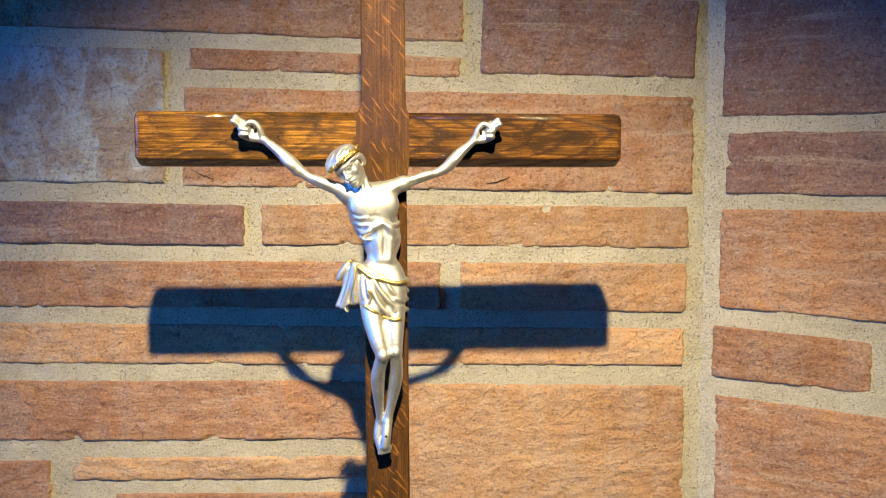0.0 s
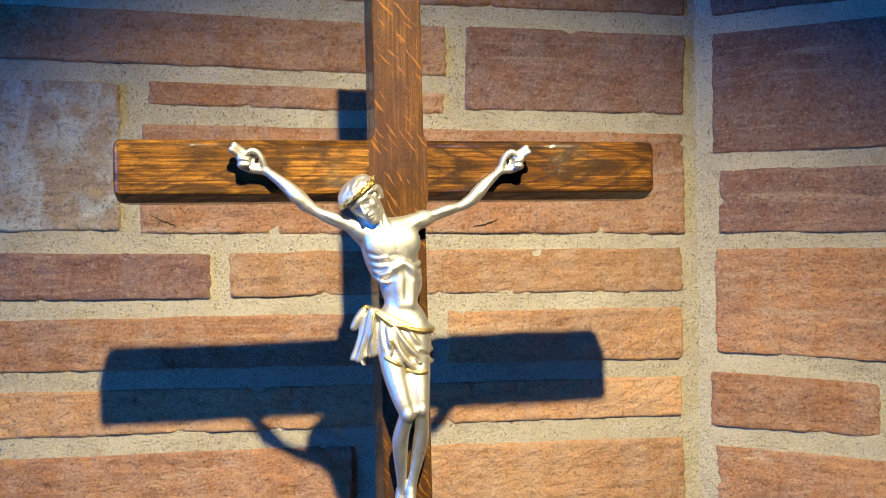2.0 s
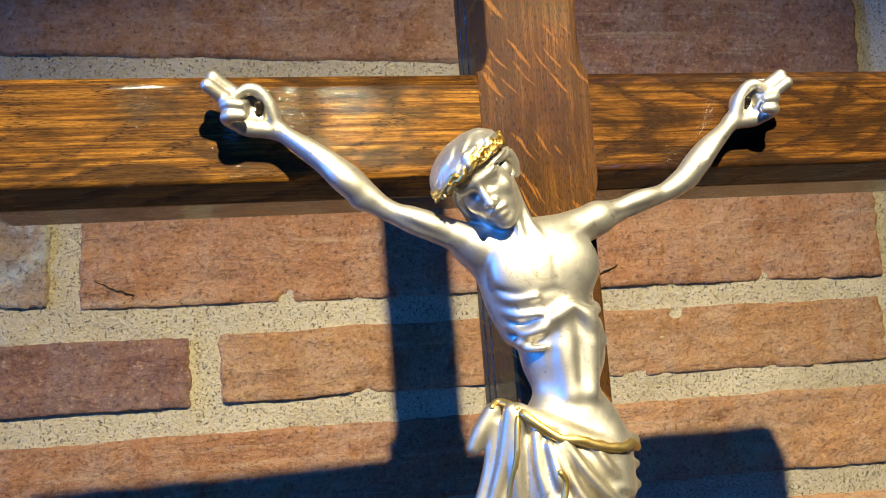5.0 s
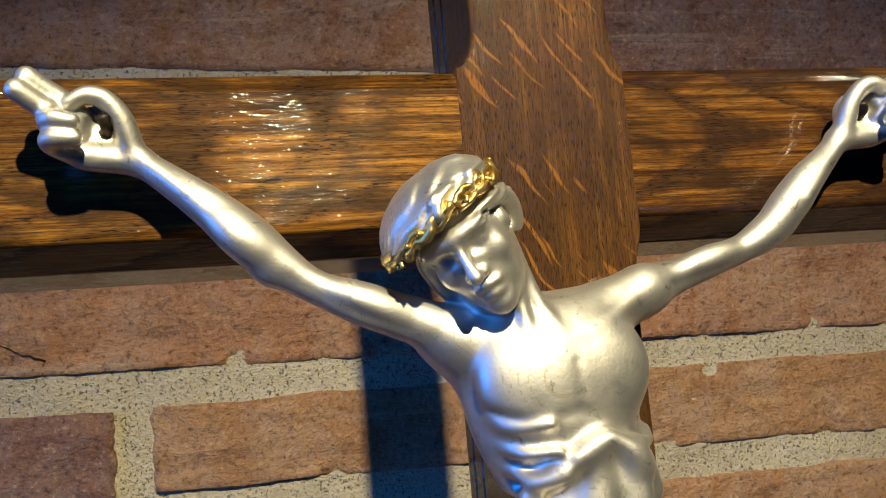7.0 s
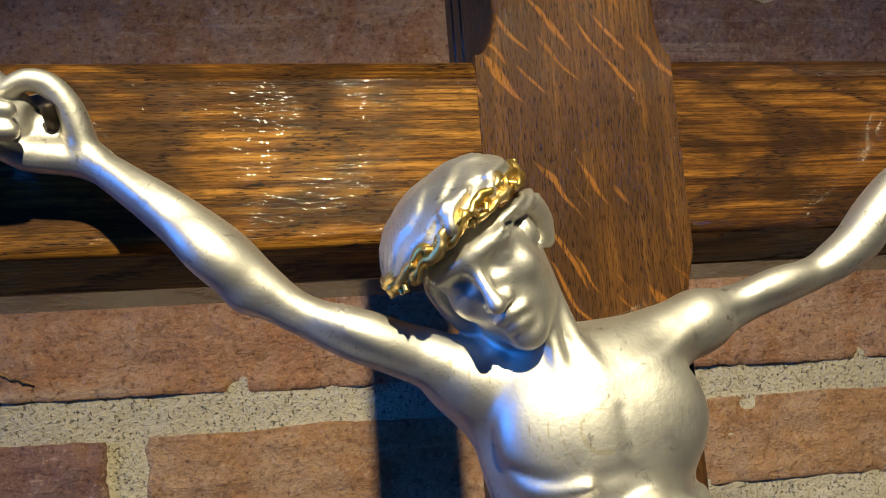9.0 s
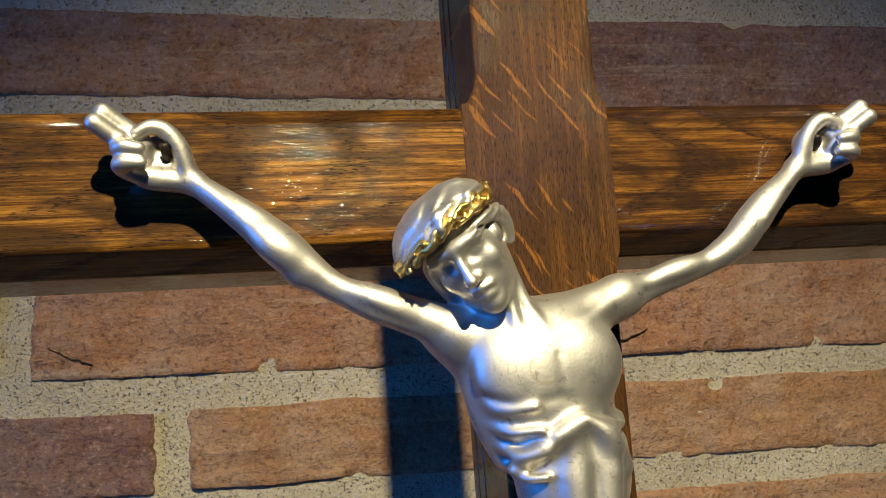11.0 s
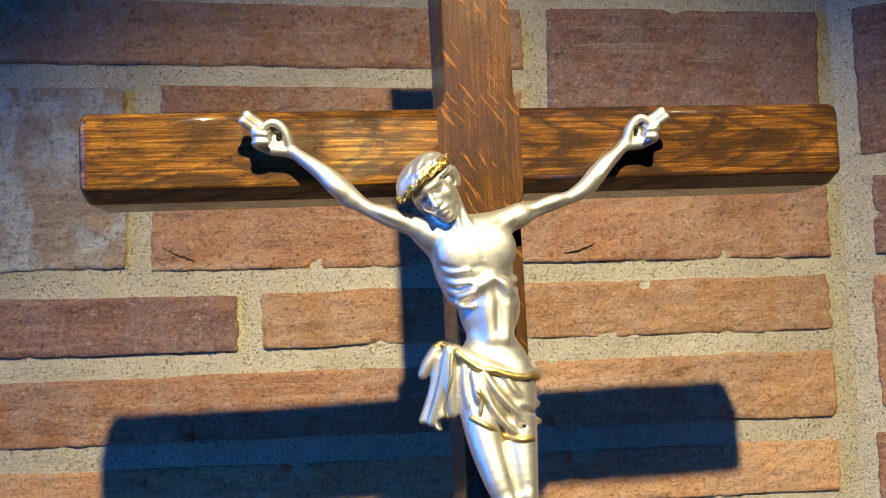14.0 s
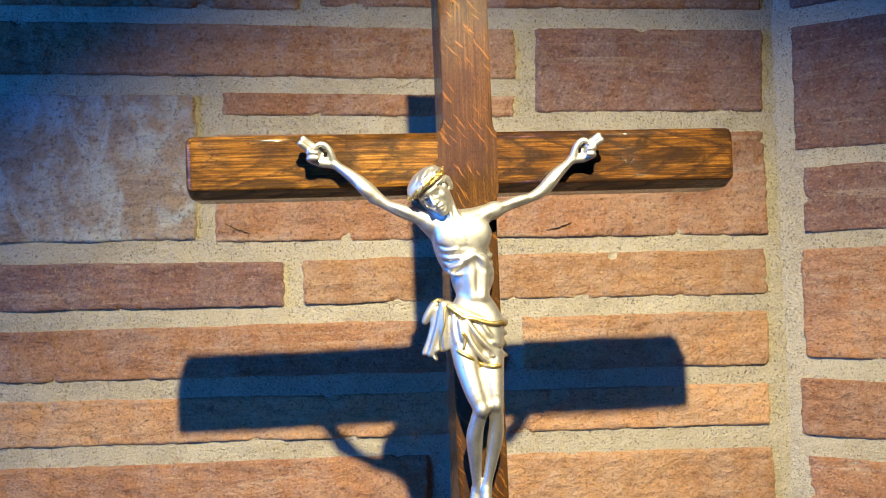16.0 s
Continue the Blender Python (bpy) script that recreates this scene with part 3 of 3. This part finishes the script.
def arms():
    limb([(-20, -8, -34.5, 4.8), (-27, -8.6, -31.6, 4.0), (-36, -9, -28.6, 3.3), (-44, -9.2, -25.2, 2.8), (-49.5, -9.2, -21.4, 3.5), (-54, -9.2, -17.4, 4.0), (-60, -8.6, -12.2, 3.3), (-66, -7.2, -7.6, 2.6), (-71, -6, -4, 2.2)], 2.0)
    egg((-50.5, -8.6, -22.6), (2.8, 2.6, 2.4), 2.0)
    egg((-35.5, -10.4, -28.4), (7.0, 2.8, 2.9), 2.0, ((0.95, 0, -0.31), (0, 1, 0), (0.31, 0, 0.95)))
    limb([(-56, -12, -18, 0.8), (-63, -10.6, -10.8, 0.7), (-70, -8.0, -4.6, 0.5)], 1.4)
    limb([(-30, -12.6, -33.6, 0.4), (-40, -12.8, -29.0, 0.5), (-48, -13.0, -24.4, 0.4)], 1.6, True)
    egg((-55.5, -11.4, -17.5), (4.6, 2.2, 2.4), 2.4, ((0.74, 0, -0.67), (0, 1, 0), (0.67, 0, 0.74)))
    limb([(13, -7, -27.5, 4.2), (20, -6.6, -25, 3.1), (27, -6.2, -22.6, 2.8), (34, -6.2, -20.0, 2.6), (39, -6.6, -16.6, 3.0), (43, -7, -12.6, 3.6), (47, -7, -8, 3.2), (52, -6.4, -3.4, 2.4), (55.5, -6, 0.2, 2.1)], 2.0)
    egg((25.5, -8.0, -22.4), (6.0, 2.2, 2.4), 1.6, ((0.95, 0, 0.31), (0, 1, 0), (-0.31, 0, 0.95)))
    limb([(19, -10.2, -27.4, 0.4), (24, -10.0, -26.2, 0.7), (33, -9.6, -22.6, 0.5)], 0.9, True)
    limb([(37, -5.6, -18.8, 1.8), (41.5, -5.6, -16.6, 1.8)], 3.0)
    limb([(18, -10.0, -27.0, 0.4), (28, -9.4, -24.4, 0.5), (36, -9.2, -21.4, 0.4)], 1.4, True)
    limb([(45, -10, -12, 0.7), (50, -9, -5.6, 0.6), (55, -7.6, -0.6, 0.5)], 1.2)


def palm(ax, m, reach):
    """A half-closed hand with two fingers stretched; m mirrors it, ax is the wrist, reach the length of the fingers."""
    q = lambda x, y, z, r: (ax[0] + m * x * reach, ax[1] + y, ax[2] + z, r)
    egg((ax[0] + m * 6.2 * reach, ax[1] + 0.9, ax[2] + 4.6), (5.2, 1.9, 5.0), 1.2)
    limb([q(0, 0, 0, 2.3), q(3.6, 0, 0.4, 2.4), q(8.6, -0.4, 0.8, 2.2), q(10.6, -0.8, 3.0, 2.0)], 1.4)
    # thumb arched over the palm
    limb([q(1.0, -0.8, 2.0, 2.0), q(2.4, -2.0, 6.2, 1.9), q(4.8, -3.0, 9.2, 1.7), q(7.6, -3.6, 9.8, 1.5), q(10.2, -3.8, 8.4, 1.2)], 0.7)
    # stretched fingers with knuckles
    limb([q(8.6, -0.8, 6.6, 1.9), q(11.8, -2.4, 9.2, 2.1), q(13.0, -3.2, 10.2, 1.8), q(16.0, -4.6, 12.2, 1.8)], 0.35)
    limb([q(9.4, -1.4, 4.4, 1.9), q(12.8, -3.6, 6.8, 2.1), q(14.2, -4.4, 7.8, 1.8), q(17.2, -5.8, 9.8, 1.8)], 0.35)
    # curled fingers
    limb([q(9.6, -1.0, 3.2, 1.7), q(12.8, -3.4, 5.0, 1.8), q(12.2, -5.6, 5.4, 1.6), q(9.2, -5.8, 5.0, 1.3)], 0.3)
    limb([q(9.2, -1.0, 0.6, 1.7), q(12.6, -3.2, 2.0, 1.75), q(12.0, -5.4, 2.4, 1.6), q(8.8, -5.4, 2.4, 1.3)], 0.3)
    egg((ax[0] + m * 5.8 * reach, ax[1] - 2.4, ax[2] + 5.6), (2.1, 1.9, 1.8), 0.5, cut=True)
    limb([q(2.6, -2.4, 0.6, 0.25), q(5.0, -2.8, 0.4, 0.3), q(7.6, -2.6, -0.6, 0.25)], 0.4, True)


UP = np.array((-0.63, -0.20, 0.75))
UP /= np.linalg.norm(UP)
FW = np.array((-0.34, -0.84, -0.33))
FW -= (FW @ UP) * UP
FW /= np.linalg.norm(FW)
RT = np.cross(UP, FW)
AX = np.array((RT, FW, UP))
HEAD = np.array((-22.6, -14.0, -15.0))


# the cap of hair and its crown sit at a steeper tilt than the face
CU = np.array((-0.67, -0.06, 0.74))
CU /= np.linalg.norm(CU)
CB = np.array((0.72, 0.0, 0.69))
CB -= (CB @ CU) * CU
CB /= np.linalg.norm(CB)
CF = np.cross(CU, CB)
CF *= -np.sign(CF[1])
CAP = np.array((-24.0, -14.4, -15.2))


def cp(b, f, u):
    return tuple(CAP + b * CB + f * CF + u * CU)


def hp(r, f, u):
    return tuple(HEAD + r * RT + f * FW + u * UP)


def hl(pts, k=1.0, cut=False):
    limb([(*hp(*p[:3]), p[3]) for p in pts], k, cut)


def head():
    limb([(*hp(0.5, -2.5, -6), 5.2), (-14, -9.5, -28, 4.9), (-7, -9, -35, 5.6)], 2.5)
    egg(hp(0.4, 2.0, -6.0), (6.6, 7.2, 10.2), 1.5, AX)
    egg(hp(0.4, 3.6, -11.6), (4.9, 5.0, 4.8), 2.0, AX)
    egg(hp(0.4, 7.2, -14.6), (2.6, 2.4, 2.3), 1.8, AX)
    hl([(-4.6, 7.2, -2.0, 1.3), (0.4, 8.6, -1.8, 1.4), (5.2, 7.2, -2.0, 1.3)], 1.6)
    hl([(0.4, 8.8, -3.0, 0.8), (0.4, 10.6, -6.2, 0.9), (0.4, 11.3, -8.0, 1.3)], 1.0)
    hl([(-1.0, 9.8, -8.4, 0.75), (1.8, 9.8, -8.4, 0.75)], 0.8)
    for m in (-1, 1):
        egg(hp(0.4 + m * 3.1, 9.2, -4.4), (1.9, 1.5, 1.3), 0.9, AX, True)
        egg(hp(0.4 + m * 3.1, 6.9, -4.4), (1.6, 1.2, 1.1), 0.7, AX)
        hl([(0.4 + m * 1.8, 8.5, -5.0, 0.25), (0.4 + m * 3.2, 8.6, -5.35, 0.3), (0.4 + m * 4.7, 7.6, -4.9, 0.25)], 0.4, True)
        egg(hp(0.4 + m * 4.6, 5.6, -7.2), (1.8, 1.8, 2.2), 1.6, AX)
    hl([(-1.6, 8.7, -10.9, 0.7), (0.4, 9.5, -10.5, 0.85), (2.4, 8.7, -10.9, 0.7)], 0.7)
    hl([(-1.2, 8.7, -12.4, 0.6), (0.4, 9.2, -12.3, 0.9), (2.0, 8.7, -12.4, 0.6)], 0.7)
    hl([(-2.8, 8.8, -12.4, 0.3), (-1.2, 9.8, -11.5, 0.35), (0.4, 10.4, -11.4, 0.35), (2.0, 9.8, -11.5, 0.35), (3.6, 8.8, -12.4, 0.3)], 0.5, True)
    # ear, hair swept back over it and a lock that falls on the shoulder
    egg(hp(7.3, 1.4, -4.8), (1.1, 1.5, 2.3), 0.4, AX)
    for n in range(3):
        hl([(4.4, 6.8 - n, -0.6 + 0.3 * n, 0.8), (7.6, 3.8 - n, -1.0 - 0.2 * n, 1.1), (9.0, -0.4 - n, -2.4, 1.4), (8.8, -2.6 - 0.5 * n, -5.6, 1.4), (7.4, -3.6, -8.6, 1.2)], 0.4)
        hl([(-5.0, 5.6 - n, -1.0, 1.0), (-7.4, 2.6 - n, -4.0 - n, 1.3), (-7.6, 0.6, -10.0, 1.4), (-5.2, 1.6 - n, -15.5, 1.3), (-3.0 + n, 2.5, -20.5, 0.9)], 0.6)
    # bowl of combed hair above the crown band, parted by a deep crease
    comb = lambda q: 0.05 * np.sin(4.3 * (q[..., 2] + 0.35 * q[..., 1] + 0.035 * q[..., 0] ** 2) + 1.3 * np.sin(q[..., 0] * 0.7 + q[..., 2])) + 0.03 * np.sin(7.5 * (q[..., 2] - 0.2 * q[..., 1]) + q[..., 0])
    egg(cp(0.2, 0.0, -0.2), (11.3, 10.4, 7.8), 0.4, (CB, CF, CU), clip=((0, 0, 1), 0.0), groove=comb)
    egg(cp(5.0, 0.0, 0.4), (6.3, 8.4, 6.4), 1.2, (CB, CF, CU), clip=((0, 0, 1), 0.0), groove=comb)
    limb([(*cp(-3.4, 3.0, 8.4), 0.5), (*cp(-4.6, 6.2, 6.8), 0.7), (*cp(-5.0, 9.2, 3.6), 0.7), (*cp(-4.0, 10.4, 1.0), 0.5)], 1.0, True)
    limb([(*cp(-2.6, 10.4, 0.8), 1.0), (*cp(-1.4, 10.0, 2.6), 1.1), (*cp(1.6, 9.6, 2.9), 0.8)], 0.8)
    limb([(*cp(4.0, 9.8, 0.6), 0.7), (*cp(6.0, 8.6, 2.0), 0.8), (*cp(9.0, 6.0, 2.2), 0.6)], 0.8)
    # tendons of the neck
    limb([(*hp(5.6, -1.0, -8.5), 1.3), (-9.0, -13.6, -28, 1.5), (-5.0, -15.0, -35.5, 1.2)], 1.0)
    limb([(*hp(4.0, 1.0, -12.0), 1.0), (-10.5, -15.0, -34, 1.1)], 1.0)


def legs():
    limb([(-5.5, -12, -88, 7.4), (-3.5, -17, -106, 6.6), (0.6, -22, -122, 5.2), (3.6, -23.4, -129.5, 4.2)], 2.5)
    limb([(9.0, -12, -88, 7.4), (9.6, -16, -106, 6.6), (10.4, -20, -120, 5.0), (11.0, -21.4, -127.5, 4.0)], 1.2)
    limb([(3.6, -23.2, -129.5, 4.0), (1.6, -19.6, -138, 4.0), (0.8, -16.4, -146, 4.3), (1.8, -12.6, -158, 3.4), (2.8, -9.6, -168, 2.6), (3.6, -8.0, -173, 2.7)], 1.4)
    limb([(11.0, -21.2, -128, 3.8), (12.0, -18.0, -138, 3.8), (11.8, -15.4, -146, 4.1), (10.2, -12.6, -158, 3.3), (8.6, -11.2, -168, 2.6), (7.8, -11.0, -173, 2.8)], 1.0)
    egg((3.4, -26.4, -130), (2.4, 1.8, 2.8), 1.8)
    egg((11.0, -24.2, -128), (2.3, 1.8, 2.7), 1.8)
    limb([(1.4, -14.8, -150, 0.6), (2.6, -12.0, -166, 0.6)], 1.2)
    # feet, one over the other
    limb([(3.0, -7.4, -174, 2.8), (2.2, -8.2, -183, 2.8), (4.0, -9.6, -191, 2.2)], 1.2)
    limb([(7.8, -11, -173, 2.8), (7.2, -12.6, -181, 3.0), (6.6, -12.6, -188, 3.0)], 0.8)
    for n in range(5):
        limb([(3.6 + 1.6 * n, -12.8, -188 - 0.4 * (n < 3), 1.0), (3.0 + 1.65 * n, -12.4, -193.2 + 0.5 * max(0, n - 1), 0.95)], 0.4)


def cloth():
    egg((2.6, -11.5, -94), (14.6, 9.6, 14.0), 1.0, clip=((0.10, 0.0, 1.0), -13.5))
    limb([(-13, -13, -78, 3.0), (-6, -17.5, -81, 2.4), (4, -18.6, -85, 2.0), (12, -16.6, -87, 2.2), (17, -12, -86.5, 2.4)], 1.5)
    # slanting folds over the thigh
    limb([(-4, -20.0, -84, 1.3), (2, -21.4, -93, 1.5), (10, -20.4, -101, 1.5), (17.5, -13.0, -103.5, 1.5)], 0.9)
    limb([(-5, -20.2, -86, 1.2), (-1, -21.8, -97, 1.5), (7, -21.6, -106, 1.5), (14.5, -16.6, -107.5, 1.5)], 0.9)
    limb([(4, -19.8, -86, 1.1), (9, -19.8, -93, 1.3), (17, -13.6, -97, 1.5)], 0.9)
    limb([(9, -18.6, -88, 1.0), (14, -16.4, -91, 1.2), (17.6, -12.6, -92, 1.3)], 0.9)
    limb([(-10, -17.4, -83, 1.4), (-9.5, -18.6, -93, 1.5), (-6, -20.0, -103, 1.5)], 1.0)
    limb([(-7.5, -19.6, -85, 1.0), (-6.0, -21.2, -92, 1.6), (-5.6, -21.4, -95, 1.2)], 0.8)
    limb([(-1.2, -23.0, -93, 0.6), (6.0, -23.2, -102, 1.0), (14, -18.2, -105.4, 0.8)], 0.6, True)
    limb([(4.0, -22.6, -91, 0.6), (10.0, -21.8, -97.6, 1.0), (17, -15.0, -100.4, 0.8)], 0.6, True)
    # the knotted end that hangs free at the hip
    limb([(-19, -10, -77, 2.2), (-22, -9.4, -82, 2.4), (-24.0, -9.0, -86, 2.0)], 1.4)
    limb([(-15, -13.6, -77, 2.2), (-17.6, -13.0, -90, 1.9), (-21.5, -11.6, -103, 1.7)], 1.0)
    limb([(-14, -14.0, -79, 2.0), (-14.6, -14.6, -90, 2.2), (-14.0, -14.0, -99.5, 2.2)], 1.0)
    limb([(-18.5, -10.5, -80, 1.8), (-20.5, -10.0, -92, 1.8), (-24.4, -10.0, -102.5, 1.5)], 1.0)
    limb([(-16.5, -12.0, -92, 1.6), (-18.4, -13.0, -104.4, 1.9)], 1.0)
    egg((-17.0, -14.2, -103.4), (2.4, 2.6, 2.0), 0.8, cut=True)


def front(x, z):
    """The y of the figure's surface as met from the front."""
    i, k = int(round((x - LO[0]) / H)), int(round((z - LO[2]) / H))
    col = D[i, :, k]
    hit = np.nonzero(col < 0)[0]
    return LO[1] + H * hit[0] if len(hit) else -10.0


def nets():
    """Surface nets over the field D: vertices and outward quads."""
    neg = D < 0
    c = [neg[a:NG[0] - 1 + a, b:NG[1] - 1 + b, e:NG[2] - 1 + e] for a in (0, 1) for b in (0, 1) for e in (0, 1)]
    count = sum(q.astype(np.int8) for q in c)
    cells = np.argwhere((count > 0) & (count < 8))
    index = -np.ones(NG - 1, np.int64)
    index[tuple(cells.T)] = np.arange(len(cells))
    total, hits = np.zeros((len(cells), 3)), np.zeros(len(cells))
    corner = [np.array((a, b, e)) for a in (0, 1) for b in (0, 1) for e in (0, 1)]
    for p in range(8):
        for q in range(p + 1, 8):
            if abs(corner[p] - corner[q]).sum() != 1:
                continue
            da, db = D[tuple((cells + corner[p]).T)], D[tuple((cells + corner[q]).T)]
            ok = (da < 0) != (db < 0)
            f = np.where(ok, da / np.where(ok, da - db, 1), 0)
            total += np.where(ok[:, None], corner[p] + f[:, None] * (corner[q] - corner[p]), 0)
            hits += ok
    verts = LO + H * (cells + total / hits[:, None])
    quads = []
    for ax in range(3):
        u, v = (ax + 1) % 3, (ax + 2) % 3
        s0, s1 = [slice(1, -1)] * 3, [slice(1, -1)] * 3
        s0[ax], s1[ax] = slice(1, -2), slice(2, -1)
        a, b = neg[tuple(s0)], neg[tuple(s1)]
        for flip, hit in ((False, a & ~b), (True, ~a & b)):
            e = np.argwhere(hit) + 1
            eu, ev = np.eye(3, dtype=int)[u], np.eye(3, dtype=int)[v]
            ring = [index[tuple((e - du * eu - dv * ev).T)] for du, dv in ((1, 1), (0, 1), (0, 0), (1, 0))]
            quads.append(np.stack(ring[::-1] if flip else ring, -1))
    return verts, np.concatenate(quads)


def tube(points, radius, verts, faces, seg=8, wobble=0.25):
    """A closed-ended worn band along points."""
    P = [Vector(p) for p in points]
    fine = []
    for i in range(len(P) - 1):
        a, b, c, d = P[max(0, i - 1)], P[i], P[i + 1], P[min(len(P) - 1, i + 2)]
        for s in range(5):
            t = s / 5
            fine.append(0.5 * (2 * b + (c - a) * t + (2 * a - 5 * b + 4 * c - d) * t * t + (3 * b - a - 3 * c + d) * t ** 3))
    fine.append(P[-1])
    start = len(verts)
    for i, p in enumerate(fine):
        tan = (fine[min(i + 1, len(fine) - 1)] - fine[max(i - 1, 0)]).normalized()
        side = tan.cross(Vector((0, 1, 0)))
        side = (side if side.length > 1e-3 else tan.cross(Vector((1, 0, 0)))).normalized()
        nrm = side.cross(tan)
        for s in range(seg):
            a = 2 * math.pi * s / seg
            r = radius * (1 + wobble * noise.noise((p.x * 0.7, p.z * 0.7, s * 1.1))) * (0.55 if i in (0, len(fine) - 1) else 1)
            verts.append(p + r * (math.cos(a) * side + math.sin(a) * nrm))
    for i in range(len(fine) - 1):
        for s in range(seg):
            a, b = start + i * seg + s, start + i * seg + (s + 1) % seg
            faces.append((a, b, b + seg, a + seg))
    faces.append(tuple(start + s for s in range(seg))[::-1])
    faces.append(tuple(start + (len(fine) - 1) * seg + s for s in range(seg)))


def combed():
    """Strands of hair, cut into the eased field on the cap and above the ear."""
    sl, g = region(CAP - 15, CAP + 15)
    q = (g - CAP) @ np.array((CB, CF, CU)).T
    b, f, u = q[..., 0], q[..., 1], q[..., 2]
    lift = np.clip((u - 0.8) / 1.2, 0, 1)
    flow = u * 0.9 + 0.30 * f + 0.030 * (b - 3) ** 2 + 0.3 * np.sin(b * 0.55 + 0.4 * f)
    D[sl] += (lift * (0.17 * np.sin(4.3 * flow + 0.5 * np.sin(0.9 * b)))).astype(np.float32)
    sl, g = region(HEAD - 16, HEAD + 16)
    q = (g - HEAD) @ AX.T
    r, f, u = q[..., 0], q[..., 1], q[..., 2]
    side = np.clip((r - 4.5) / 1.5, 0, 1) * np.clip((u + 3.4) / 0.8, 0, 1) * np.clip((1.2 - u), 0, 1)
    D[sl] += (side * 0.22 * np.sin(4.2 * (u + 0.12 * f) + 0.8 * np.sin(f * 0.8))).astype(np.float32)


def figure():
    legs()
    torso()
    arms()
    palm((-71, -6, -4), -1, 1.0)
    palm((55.5, -6, 0.2), 1, 0.84)
    head()
    bare = D.copy()
    cloth()
    soft = np.clip(D, -3, 3)
    for n in range(3):
        soft = (np.roll(soft, 1, n) + 2 * soft + np.roll(soft, -1, n)) / 4
    # the hidden grain of the field is eased away from body, legs and arms, less on head and hands
    low = int((-38 - LO[2]) / H)
    arm_l, arm_r, wrist = int((-37 - LO[0]) / H), int((17 - LO[0]) / H), int((-9 - LO[2]) / H)
    for zone in ((slice(None), slice(None), slice(0, low)), (slice(0, arm_l), slice(None), slice(low, wrist)), (slice(arm_r, None), slice(None), slice(low, wrist))):
        part_of = soft[zone]
        for _ in range(2):
            for n in range(3):
                part_of = (np.roll(part_of, 1, n) + 2 * part_of + np.roll(part_of, -1, n)) / 4
        edge = soft[zone].copy()
        edge[3:-3, 3:-3, 3:-3] = part_of[3:-3, 3:-3, 3:-3]
        soft[zone] = edge
    D[:] = soft
    combed()
    verts, quads = nets()
    at = ((verts - LO) / H).astype(int)
    draped = bare[tuple(at.T)] > 0.3
    draped = draped[quads].all(1)
    verts = [Vector(v) for v in verts]
    faces = [tuple(int(i) for i in q) for q in quads]
    plain = len(faces)
    # gilded hems of the cloth
    on = lambda pts, lift=0.1: [(x, front(x, z) - lift, z) for x, z in pts]
    tube(on([(-13.5, -77), (-9.5, -80.5), (-5, -83.6), (0, -84.4), (6, -86.2), (11, -87), (15, -86.4), (17.6, -87.6)]), 1.3, verts, faces)
    tube(on([(-20, -76.5), (-17, -74.8), (-13.6, -76.5)]), 1.0, verts, faces)
    tube(on([(-14.2, -78), (-15, -88), (-16.6, -98), (-15.2, -101.4)]), 0.8, verts, faces)
    tube(on([(-9.0, -100.2), (-3, -103.6), (3, -107.2), (9, -108.4), (14.0, -108.0)]), 1.25, verts, faces)
    tube(on([(-6.4, -91.0), (-4.6, -94), (-5.6, -100)]), 0.9, verts, faces)
    # twisted gilded crown of unequal, worn strands
    for ph, thick in ((0.0, 0.85), (2.1, 0.7), (4.2, 0.5)):
        ring = []
        for n in range(64):
            a = 2 * math.pi * n / 63
            tw = n * 0.33 + ph + 1.6 * noise.noise((n * 0.3, ph, 0))
            w = 1 + 0.045 * math.cos(tw) + 0.03 * noise.noise((n * 0.6, ph, 4))
            ring.append(cp(0.2 + 11.0 * w * math.sin(a), 10.1 * w * math.cos(a), 0.1 + 0.9 * math.sin(tw)))
        tube(ring, thick, verts, faces, 8, 1.2)
    rnd = random.Random(4)
    for n in range(26):
        a = -1.9 + 3.8 * n / 25
        p = Vector(cp(0.2 + 11.2 * math.sin(a), 10.3 * math.cos(a), 0.1))
        q = p + Vector(CB) * rnd.uniform(-2.0, 2.0) + Vector(CU) * rnd.choice((-1, 1)) * rnd.uniform(0.6, 1.8) + Vector(CF) * 0.4
        tube([p, (p + q) / 2, q], 0.45, verts, faces, 6, 0.4)
    # nails in hands and feet
    gilt = len(faces)
    for x, y, z in ((-75.8, -8.4, 1.2), (59.4, -8.4, 5.0)):
        tube([(x, y + 3, z - 1.2), (x, y, z), (x - 0.3, y - 1.0, z + 1.6)], 0.95, verts, faces, 8, 0.1)
    tube([(7.0, -13, -181), (7.0, -16.2, -181.4)], 0.8, verts, faces, 8, 0.1)
    ob = mesh_object("corpus_statue", [tuple(0.001 * v) for v in verts], faces, [M_SILVER, M_GOLD, M_NAIL, M_CLOTH])
    idx = np.zeros(len(faces), np.int32)
    idx[:plain] = np.where(draped, 3, 0)
    idx[plain:gilt] = 1
    idx[gilt:] = 2
    ob.data.polygons.foreach_set("material_index", idx)
    ob.matrix_world = Matrix.Translation((-0.001, 0, 1.6005)) @ pose(0, 0, 0, 0, 1.9, 0) @ Matrix.Scale(1.0035, 4)
    return tagged(ob, "silver metal corpus figure with gilded crown and loincloth hems", "statue")


figure()
